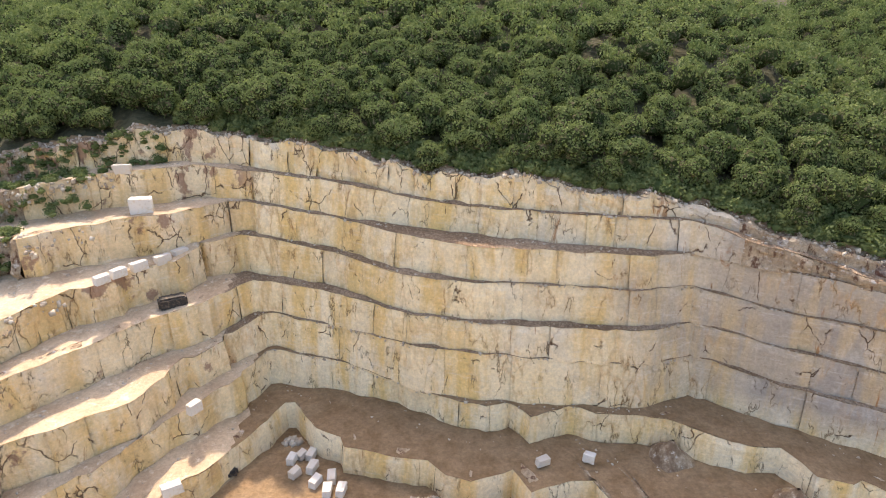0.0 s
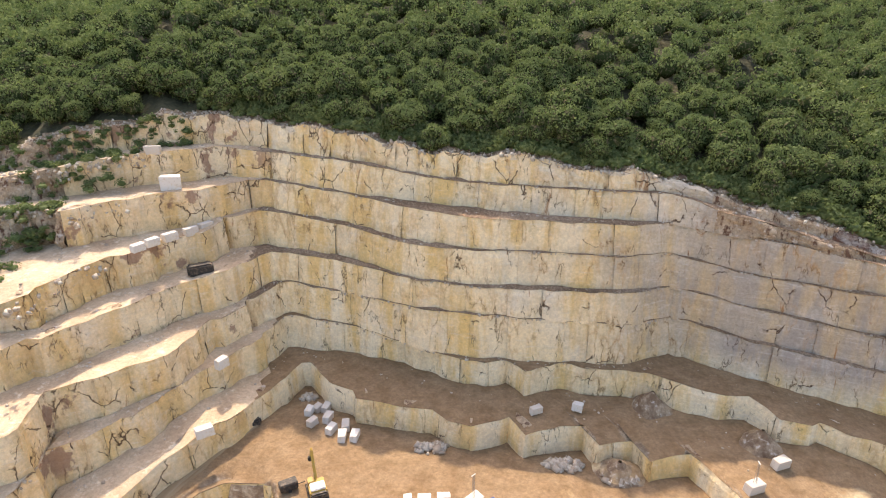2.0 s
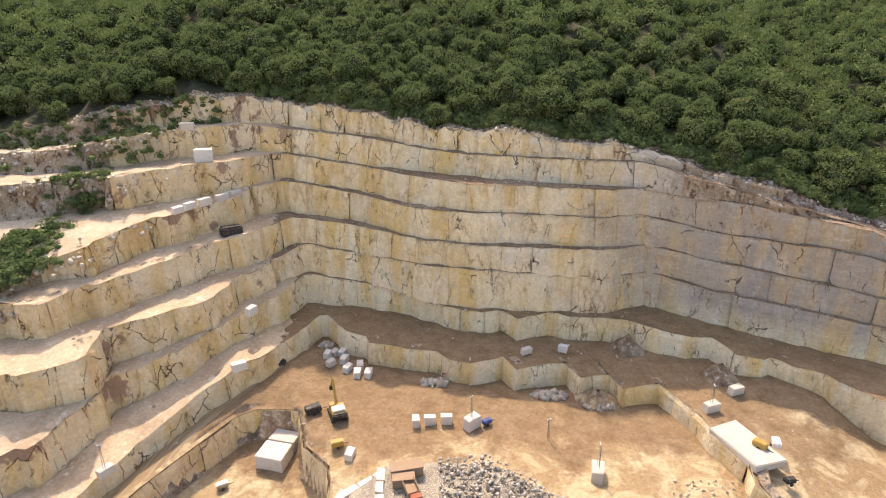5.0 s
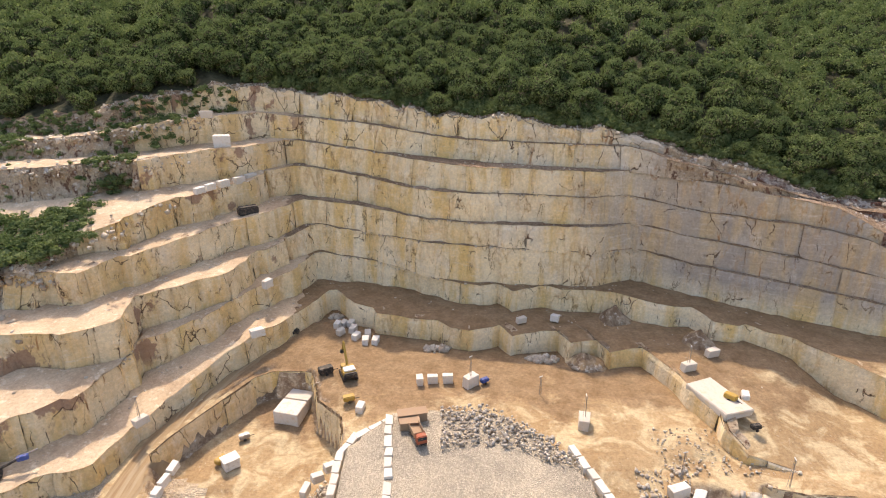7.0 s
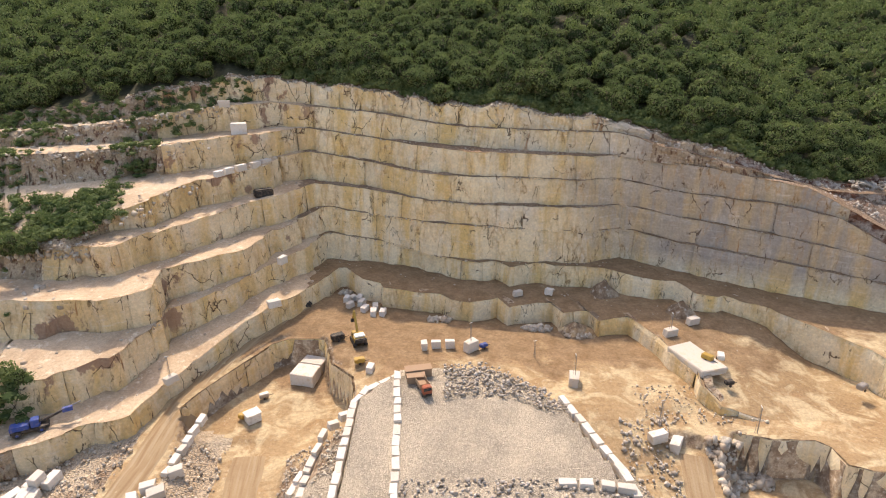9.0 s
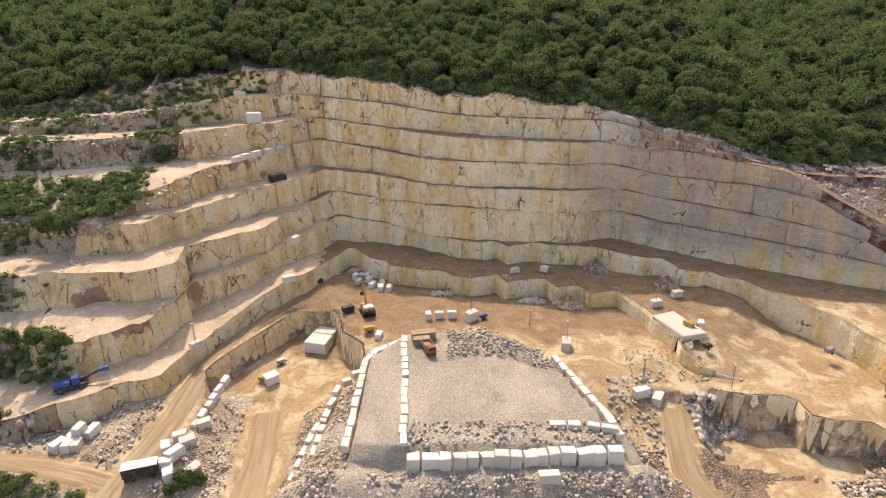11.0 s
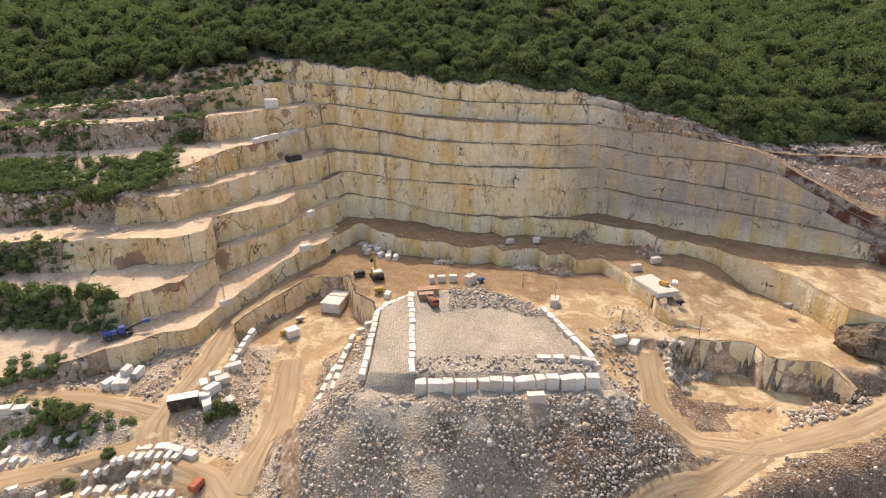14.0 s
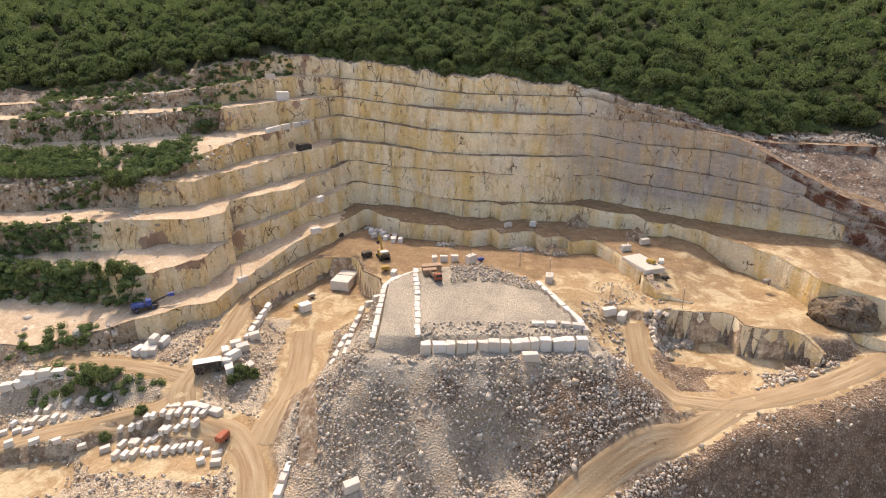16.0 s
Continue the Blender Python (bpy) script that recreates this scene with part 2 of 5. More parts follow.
def road_dust():
    """Beaten ochre road with wheel tracks along it."""
    n = Nodes("beaten_road", 0.95)
    uv = n.t.nodes.new("ShaderNodeUVMap").outputs[0]
    base = n.mix(n.ramp(n.noise(0.09, 5, 0.6), 0.38, 0.62), (0.39, 0.285, 0.165), (0.33, 0.23, 0.13))
    ruts = n.noise(1.0, 3, 0.6, n.scaled(7.0, 0.05, 1, (0, 0, 0), uv))
    base = n.mix(n.ramp(ruts, 0.52, 0.62, 0, 0.75), base, (0.28, 0.18, 0.095))
    base = n.mix(n.ramp(ruts, 0.48, 0.36, 0, 0.6), base, (0.46, 0.365, 0.24))
    return n.done(base, n.math("ADD", ruts, n.noise(1.6, 6, 0.7)), 0.25, 0.6)


M_ROAD = road_dust()


def stony_ground():
    """Stony ochre ground that turns to bare dark earth in patches and towards the east."""
    n = Nodes("stony_ground", 0.95)
    pale = n.mix(n.ramp(n.noise(0.15, 5), 0.4, 0.62), (0.44, 0.34, 0.23), (0.56, 0.46, 0.33))
    earth = n.mix(n.ramp(n.noise(0.3, 6, 0.7), 0.4, 0.62), (0.17, 0.11, 0.068), (0.29, 0.20, 0.13))
    bias = n.ramp(n.axis(0), 5, 40, 0.0, 0.34)
    bare = n.ramp(n.math("ADD", n.noise(0.07, 7, 0.68), bias), 0.54, 0.62)
    base = n.mix(bare, pale, earth)
    stones = n.grey(n.cells(2.6, "F1", None, "Color"))
    base = n.mix(n.ramp(stones, 0.66, 0.78, 0, 0.45), base, (0.50, 0.43, 0.34))
    base = n.grain(base, 2.4, 0.6, 1.35, 7)
    return n.done(base, n.math("ADD", n.cells(2.6), n.noise(0.8, 7)), 0.5, 0.8)


M_STONY = stony_ground()


def red_rock():
    """Reddish soil-stained limestone where the benches run out into the slope."""
    n = Nodes("red_stained_rock", 0.95)
    base = n.mix(n.ramp(n.noise(0.22, 6, 0.65), 0.42, 0.56), (0.46, 0.39, 0.32), (0.17, 0.075, 0.045))
    base = n.mix(n.ramp(n.noise(0.7, 6, 0.7), 0.55, 0.64), base, (0.09, 0.045, 0.03))
    base = n.grain(base, 1.8, 0.65, 1.3, 6)
    return n.done(base, n.noise(1.1, 8, 0.7), 0.9, 0.9)


M_REDROCK = red_rock()
M_SPUR = raw_rock("dark_weathered_rock", 0.42)
# crown cores: the shade between the leaves, given as a dark green without gloss
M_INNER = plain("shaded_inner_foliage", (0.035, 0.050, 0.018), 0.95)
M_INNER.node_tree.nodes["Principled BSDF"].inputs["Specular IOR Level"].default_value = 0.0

# ---- mesh helpers ----


def mesh(name, verts, faces, material, parent=None, label="", smooth=False):
    me = bpy.data.meshes.new(name)
    me.from_pydata([tuple(v) for v in verts], [], [tuple(int(i) for i in f) for f in faces])
    me.materials.append(material)
    if smooth:
        me.polygons.foreach_set("use_smooth", [True] * len(me.polygons))
    me.update()
    ob = new(name, me)
    ob.parent = parent
    if label:
        tagged(ob, label)
    return ob


def big_mesh(name, verts, faces, material):
    """A large joined mesh from arrays of vertices and of equal-sided faces."""
    me = bpy.data.meshes.new(name)
    n, k = faces.shape
    me.vertices.add(len(verts))
    me.vertices.foreach_set("co", verts.astype(np.float32).ravel())
    me.loops.add(n * k)
    me.loops.foreach_set("vertex_index", faces.astype(np.int32).ravel())
    me.polygons.add(n)
    me.polygons.foreach_set("loop_start", np.arange(0, n * k, k, dtype=np.int32))
    me.polygons.foreach_set("loop_total", np.full(n, k, dtype=np.int32))
    me.materials.append(material)
    me.update(calc_edges=True)
    return new(name, me)


def part(name, bm, material, parent, label=""):
    me = bpy.data.meshes.new(name)
    bm.to_mesh(me)
    bm.free()
    me.materials.append(material)
    ob = new(name, me)
    ob.parent = parent
    if label:
        tagged(ob, label)
    return ob


def grid_faces(rows, cols):
    i = np.arange(rows * cols).reshape(rows, cols)
    return np.stack([i[:-1, :-1], i[:-1, 1:], i[1:, 1:], i[1:, :-1]], -1).reshape(-1, 4)


def resample(points, n):
    p = np.array(points, float)
    s = np.r_[0, np.cumsum(np.linalg.norm(np.diff(p[:, :2], axis=0), axis=1))]
    at = np.linspace(0, s[-1], n)
    if n > 2 * len(s):  # keep the corners sharp
        for v in s[1:-1]:
            at[1 + np.argmin(np.abs(at[1:-1] - v))] = v
        at = np.sort(at)
    return np.stack([np.interp(at, s, p[:, k]) for k in range(p.shape[1])], 1)


def wobble(x, y, z=0.0, scale=0.1):
    return noise.noise(Vector((x * scale, y * scale, z * scale)))


def nearest(line, x, y):
    """The distance to a polyline and the height of its nearest point, for arrays of places."""
    best, height = np.full(np.shape(x), 1e9), np.zeros(np.shape(x))
    for a, b in zip(line[:-1], line[1:]):
        d = b[:2] - a[:2]
        u = np.clip(((x - a[0]) * d[0] + (y - a[1]) * d[1]) / (d @ d + 1e-9), 0, 1)
        dist = np.hypot(x - a[0] - u * d[0], y - a[1] - u * d[1])
        hit = dist < best
        best = np.where(hit, dist, best)
        height = np.where(hit, a[2] + u * (b[2] - a[2]), height)
    return best, height


# ---- plan of the quarry: crest lines of the benches, from the outer end of the west side to the corner, along the back, and round the east side ----
COUNTS = (110, 30, 44, 56)
BENCH = {
    0: ([(-180, 126, 39), (-140, 124, 42), (-115, 121, 45), (-95, 119, 48), (-84, 121, 50), (-72, 124, 52.6), (-64, 126, 54), (-57, 129, 53.5)],
        [(-57, 129, 53.5), (-42, 128, 51.8), (-22, 121, 50), (-8, 116.5, 48.2)],
        [(-8, 116.5, 48.2), (5, 113.5, 47), (20, 109, 46.2), (38, 105.5, 45), (48, 105, 43.6)],
        [(48, 105, 43.6), (58, 99, 40.5), (67, 95, 38), (77, 91, 35.4), (87, 89, 32.4), (96, 91, 30.6), (105, 94, 29.6), (119, 100, 28.5), (140, 104, 28)]),
    1: ([(-178, 115, 36.5), (-140, 114, 39), (-115, 112, 41), (-95, 110, 42.6), (-84, 113.5, 44.2), (-72, 117, 46), (-60, 121, 46.5), (-54, 125, 46.3)],
        [(-54, 125, 46.3), (-42, 124, 45.4), (-22, 118.5, 44.2), (-8, 114, 42.5)],
        [(-8, 114, 42.5), (5, 111, 41.3), (20, 107, 41.3), (38, 103.5, 41.2), (46, 103, 41)],
        [(46, 103, 41), (56, 97, 38.5), (66, 92.5, 36.5), (76, 88.5, 34), (86, 85.5, 31.8), (95, 86, 29.4), (104, 88, 28), (118, 91, 27), (140, 92, 26)]),
    2: ([(-172, 103, 33.5), (-138, 99, 35.5), (-117, 98, 36.5), (-102, 99, 37), (-90, 103, 37.5), (-78, 102, 38), (-71, 106, 38.3), (-62, 110, 38.8), (-54, 113, 39), (-46, 121.5, 39.2)],
        [(-46, 121.5, 39.2), (-42, 121.3, 39.2), (-22, 116.5, 37.2), (-8, 108, 36.4)],
        [(-8, 108, 36.4), (8, 102.5, 35.8), (20, 101.5, 35.6), (38, 99.5, 35.3), (47, 101.5, 35.2)],
        [(47, 101.5, 35.2), (59.4, 95.1, 34.3), (66.7, 91.7, 34.1), (76.6, 87, 32.5), (87.4, 82, 31.2), (94.3, 78.7, 27.8), (103.9, 74.2, 22.6), (116.8, 68.1, 15.6), (140, 57, 8)]),
    3: ([(-165, 77.2, 21), (-127.1, 75.2, 22), (-112.5, 78, 22), (-96.8, 73, 22), (-89.1, 74.1, 23), (-83.3, 80.5, 25.8), (-74.8, 82.9, 28.4), (-67, 97, 29.8), (-60, 103, 30.4), (-54, 107.5, 30.7), (-50, 115, 32), (-43, 119, 32.6)],
        [(-43, 119, 32.6), (-41, 118.5, 32.6), (-22, 113.5, 30.5), (-8, 104, 29.6)],
        [(-8, 104, 29.6), (5, 101.2, 29.4), (20, 100, 29.3), (38, 98.5, 29.1), (47, 101, 28.8)],
        [(47, 101, 28.8), (59.8, 93.5, 27.2), (67.1, 90, 26.9), (78.9, 84.4, 26.8), (86.3, 81, 26.2), (94.2, 77.3, 24.7), (99.7, 74.7, 21.7), (106.4, 71.5, 18.2), (116.3, 66.9, 13.6), (138, 56.5, 6.5)]),
    4: ([(-160, 69.6, 19), (-123.6, 71.6, 20.2), (-109, 74.1, 20.4), (-90.9, 70.2, 20.8), (-78.3, 69.7, 20.9), (-71.8, 80.1, 21.5), (-65.4, 87.9, 22), (-55, 99, 23), (-46, 104.5, 23.9), (-40, 113.5, 24.3)],
        [(-40, 113.5, 24.3), (-36, 113.3, 24.1), (-21, 109, 23.2), (-6, 101.5, 22.4)],
        [(-6, 101.5, 22.4), (8, 98.5, 22.2), (20, 97, 22.1), (38, 96, 22), (48, 100, 21.8)],
        [(48, 100, 21.8), (60.1, 92.1, 20.6), (74.7, 85.2, 19.6), (84.4, 80.7, 18.7), (97.5, 74.5, 16.9), (105, 71, 15.6), (109.8, 68.7, 12.8), (116.4, 65.7, 10.6), (136, 56.5, 5)]),
    5: ([(-160, 56, 11.5), (-126, 56, 12.2), (-111, 57, 13), (-95, 57, 13), (-80, 57, 13), (-73, 60, 13.2), (-67, 64, 13.6), (-69, 73, 13.9), (-62, 76, 14.6), (-52, 84, 14.7), (-48, 98, 15.2), (-38, 111, 17.4)],
        [(-38, 111, 17.4), (-35, 111.3, 17.6), (-21, 108, 16.3), (-6, 100, 16.5)],
        [(-6, 100, 16.5), (5, 97.3, 16.5), (20, 96, 16), (38, 94.8, 15.4), (48, 99, 15.2)],
        [(48, 99, 15.2), (60.4, 90.5, 14), (82, 80.4, 12.6), (95.3, 74.2, 11.6), (109.7, 67.4, 10), (116.2, 64.3, 7.9), (136, 55, 4)]),
    6: ([(-160, 48, 3.5), (-126, 47, 3.6), (-109, 45, 3.5), (-90, 42, 3), (-83, 43, 3), (-77, 45, 3.5), (-73, 50, 4), (-69, 58, 4.5), (-66, 64, 5), (-67, 68, 5.5), (-62, 70, 6), (-55, 78, 7.5), (-46, 93, 8.5), (-40, 102, 9.5), (-37, 109, 10)],
        [(-37, 109, 10), (-34.5, 109.5, 10), (-22, 107, 8.8), (-9, 102.5, 7.8), (-3, 99.6, 7.2), (0.8, 97.3, 6.7)],
        [(0.8, 97.3, 6.7), (8.3, 93.8, 6.6), (13, 96, 6.6), (16.4, 91.2, 6.4), (23.6, 94.6, 6.6), (28.5, 92.5, 6.6), (37.2, 91.4, 6.6), (41.4, 90.1, 6.5), (44.6, 88.3, 6.5)],
        [(44.6, 88.3, 6.5), (50.8, 84.8, 6.2), (53.5, 83.3, 6.0), (59, 83.5, 5.7), (61.4, 77, 5.2), (67, 75.7, 4.8), (68.9, 76.7, 4.7), (72.7, 73.2, 4.4), (77.8, 71.4, 4.0), (80, 67, 3.8), (85.7, 59.8, 3.4), (90, 53, 3.2), (92, 46, 3), (94, 37, 2.5), (108, 30, 0), (130, 24, -3)]),
    7: ([(-160, 28, -6.5), (-125, 25, -7.5), (-104, 24, -7.5), (-93, 28, -6.5), (-86, 31, -5.5), (-79, 34, -5), (-74, 38, -4.8), (-66, 42, -4.5), (-63.5, 51, -4), (-58, 60, -2.5), (-53, 67, -0.5), (-45.2, 77.6, 2), (-37.9, 88.8, 2), (-32.4, 102, 1.8)],
        [(-32.4, 102, 1.8), (-30.6, 102, 1.8), (-24.9, 94, 1.9), (-19.6, 91.2, 1.9), (-18.4, 89.1, 1.6), (-7.9, 86.3, 1.0), (-3, 85.6, 1.0)],
        [(-3, 85.6, 1.0), (0.6, 82.2, 1.0), (4.8, 80.3, 1.0), (12.4, 83.6, 1.0), (15.1, 78.3, 0.8), (21.8, 81, 0.6), (26.6, 81.5, 0.6), (28.4, 75.9, 0.5), (35.2, 77.3, 0.5), (36.4, 71.5, 0.5), (44.4, 73.6, 0.5), (49.1, 60.5, 0.5)],
        [(49.1, 60.5, 0.5), (49.4, 57.5, 0.5), (51.6, 50.5, 0.3), (51.2, 46, -0.6), (53.6, 41.2, -2.6), (64, 39, -4.9), (78, 36, -5.3), (88, 32, -5.6), (102, 22, -6.5), (126, 10, -9.5)]),
}
CREST = {k: np.concatenate([resample(s, n)[1 if i else 0:] for i, (s, n) in enumerate(zip(v, COUNTS))]) for k, v in BENCH.items()}
for k, c in CREST.items():  # stepped plan of the west side, where slabs were taken out one by one
    i, push = 0, 0.0
    if k > 1:
        d = np.gradient(c[:, :2], axis=0)
        side = np.stack([d[:, 1], -d[:, 0]], 1) / (np.linalg.norm(d, axis=1)[:, None] + 1e-9)
        while i < COUNTS[0] - 6:
            run = random.randint(4, 9)
            push = random.uniform(-1.5, 1.1)
            stop = min(i + run, COUNTS[0] - 6)
            c[i:stop, :2] += side[i:stop] * push * (0.6 if k == 7 else 1)
            i += run
for k, c in CREST.items():  # chipped, uneven edges
    for p in c:
        p[0] += 0.5 * wobble(p[0], p[1], 7 * k, 0.23)
        p[1] += 0.7 * wobble(p[1], p[0], 9 * k + 3, 0.21)
        p[2] += 0.25 * wobble(p[0], p[1], 5 * k, 0.3) if k else 1.6 * wobble(p[0], p[1], 4, 0.16) + 0.9 * wobble(p[0], p[1], 8, 0.5)


def outward(line):
    """Unit normals in plan that point into the pit."""
    d = np.gradient(line[:, :2], axis=0)
    d /= np.linalg.norm(d, axis=1)[:, None] + 1e-9
    return np.stack([d[:, 1], -d[:, 0]], 1)


# ---- ground ----
ROAD_WEST = [(-41, 88, -3, -54, 67, -5.5, 4), (-54, 67, -5.5, -59.5, 46, -8.5, 4), (-59.5, 46, -8.5, -60, 30, -10, 4), (-60, 30, -10, -65, 14, -12.5, 4),
             (-65, 14, -12.5, -61, 4, -14.8, 4), (-61, 4, -14.8, -50, 3, -15.6, 4), (-50, 3, -15.6, -42, -8, -17, 4), (-42, -8, -17, -37, -28, -19.5, 3.5), (-37, -28, -19.5, -36, -70, -28, 3.5)]
ROAD_YARD = [(-100, 22, -10, -82, 21, -11, 3), (-82, 21, -11, -66, 17, -11.8, 3), (-66, 8, -14, -80, 4, -15.6, 3), (-80, 4, -15.6, -97, 0, -17, 3),
             (-97, 0, -17, -130, -10, -20, 4), (-74, -1, -18.5, -54, -4, -18, 6), (-95, -8, -20, -85, -8, -20, 5), (-90, -40, -28, -60, -40, -27, 10)]
FLOOR = [(-33, 88, -3.2, -25, 74, -3.2, 5), (-25, 68, -3.2, 35, 60, -3.4, 7), (35, 60, -3.4, 43, 48, -3.8, 4), (-10, 54, -3.2, 30, 50, -3.6, 5), (45, 38, -4.5, 52, 36, -4.6, 3),
         (-30, 102, -4, 110, 80, -6, 8), (-75, 105, -8, -95, 60, -10, 8), (-24, 55, -4, -21, 46, -4.2, 2)]
PIT = [(-44, 62, -11, -33, 64, -11, 4), (-46, 50, -11.2, -32, 46, -11.8, 6), (-41, 38, -12, -39, 14, -14.2, 5), (-39, 14, -14.2, -43, -2, -16, 4), (-26, 40, -9, -27, 20, -11, 2), (-34, 8, -14.6, -31, -8, -16.5, 2)]
EAST = [(45, 32, -7, 42, 16, -10.5, 3), (42, 16, -10.5, 47, 7, -12.6, 3.5), (47, 7, -12.6, 60, 6, -13, 4), (60, 6, -13, 80, 10, -11.6, 3.5), (80, 10, -11.6, 100, 18, -9.4, 3.5),
        (100, 18, -9.4, 140, 30, -6, 4), (60, 5, -13.2, 32, -10, -16, 3.5), (32, -10, -16, 6, -24, -19, 3.5), (56, 26, -12.8, 74, 21, -12.6, 4), (60, 14, -13, 68, 15, -12.8, 3), (57, 36, -4.4, 84, 30, -4.8, 2.5), (84, 28, -5, 92, 26, -6, 2)]
FRONT = [(20, -34, -36, 60, -24, -36, 7), (60, -24, -36, 105, -12, -34, 7), (118, -4, -30, 150, 4, -28, 6), (-20, -45, -34, 5, -45, -36, 8), (-25, -20, -19, -15, -22, -20, 2), (-150, 20, -12, -150, 60, -10, 10), (0, -110, -50, 100, -110, -55, 20), (-120, -110, -45, -60, -110, -45, 20)]
TERRACE_W, TERRACE_E = [(-19.5, 8.5), (-19.5, 38), (-16, 43), (-11, 48.5)], [(7, 50), (14, 44), (21, 37), (27, 17), (27, 9)]
TERRACE = np.array(TERRACE_W + TERRACE_E, float)
TERRACE_Z = 2.4
PIT_EDGE = np.array([(-57, 46, -6.2), (-55, 50, -5.6), (-51, 56.5, -5), (-43.5, 69, -4.4), (-40, 71, -4.2), (-31.5, 70.5, -4), (-30, 66, -4), (-28, 59.5, -4), (-22.5, 54, -4), (-21, 46, -4.4), (-22, 40, -6)], float)
EAST_EDGE = np.array([(53, 36, -5), (57, 34, -4.4), (60, 33, -4.3), (68, 32.5, -4.3), (69.5, 31, -4.4), (70, 26.5, -4.6), (74, 25, -4.8), (81, 24.5, -5), (83, 22, -5.6), (84.5, 17.5, -7.5)], float)


def inside(poly, x, y):
    r = np.zeros(np.shape(x), bool)
    for (xa, ya), (xb, yb) in zip(poly[:, :2], np.roll(poly[:, :2], 1, axis=0)):
        r ^= ((ya > y) != (yb > y)) & (x < (xb - xa) * (y - ya) / (yb - ya + 1e-12) + xa)
    return r


def ground_height(x, y):
    """Height of the ground sheet: pads and roads that blend into each other, the terrace, the pits and the hill behind the rim."""
    top, low = np.zeros(np.shape(x)), np.zeros(np.shape(x))
    for x1, y1, z1, x2, y2, z2, w in ROAD_WEST + ROAD_YARD + FLOOR + PIT + EAST + FRONT:
        dx, dy = x2 - x1, y2 - y1
        u = np.clip(((x - x1) * dx + (y - y1) * dy) / (dx * dx + dy * dy), 0, 1)
        d = np.maximum(np.hypot(x - x1 - u * dx, y - y1 - u * dy) - w, 0)
        k = 1 / (d + 0.35) ** 3
        top, low = top + k * (z1 + u * (z2 - z1)), low + k
    z = top / low
    pit = inside(np.r_[PIT_EDGE[:, :2], [(-24, 8), (-48, 8), (-52, 30)]], x, y)
    d, edge_z = nearest(PIT_EDGE, x, y)
    z = np.where(pit & (d < 7), np.minimum(z, -11 - 0.06 * (60 - y)), z)
    z = np.where(~pit & (d < 9) & (x > -40), np.maximum(z, edge_z - 0.2), z)
    pit = inside(np.r_[EAST_EDGE[:, :2], [(80, 16), (54, 20)]], x, y)
    d, edge_z = nearest(EAST_EDGE, x, y)
    z = np.where(pit & (d < 7), np.minimum(z, -12.4), z)
    z = np.where(~pit & (d < 4) & (y > 22), np.maximum(z, edge_z - 0.2), z)
    ring = np.c_[np.r_[TERRACE, TERRACE[:1]], np.zeros(len(TERRACE) + 1)]
    d, _ = nearest(ring, x, y)
    ins = inside(TERRACE, x, y)
    slope = np.where(y < 9, TERRACE_Z - 2.6 - 0.82 * np.maximum(d - 4.5, 0), TERRACE_Z - 2.4 - 0.95 * d)
    z = np.where(ins, np.where(d < 1.0, TERRACE_Z - 2.4, TERRACE_Z), np.where(y < 34, np.maximum(z, slope), z))
    z = z - 5.0 * np.exp(-(((x - 6) / 7.5) ** 2 + ((y + 10) / 5.5) ** 2))
    # the hill behind the rim
    rim = CREST[0]
    d, zr = nearest(rim, x, y)
    behind = y > np.interp(x, rim[:, 0], rim[:, 1])
    rise = 0.36 * np.minimum(d, 60) + 0.2 * np.maximum(np.minimum(d, 420) - 60, 0)
    z = np.where(behind & (d > 0.9), zr + rise - 0.3, z)
    return z


def off_roads(x, y, wide=0.95):
    free = np.ones(np.shape(x), bool)
    for x1, y1, z1, x2, y2, z2, w in ROAD_WEST + ROAD_YARD + EAST + PIT + FLOOR:
        dx, dy = x2 - x1, y2 - y1
        u = np.clip(((x - x1) * dx + (y - y1) * dy) / (dx * dx + dy * dy), 0, 1)
        free &= np.hypot(x - x1 - u * dx, y - y1 - u * dy) > w * wide
    return free


def axis_lines(lo, hi, step, far):
    inner = np.arange(lo, hi + step / 2, step)
    grow = np.array([4, 9, 16, 26, 40, 60, 90, 130, 200, 320, 500, 800, 1200, 1800])
    grow = grow[grow <= far]
    return np.r_[lo - grow[::-1], inner, hi + grow]


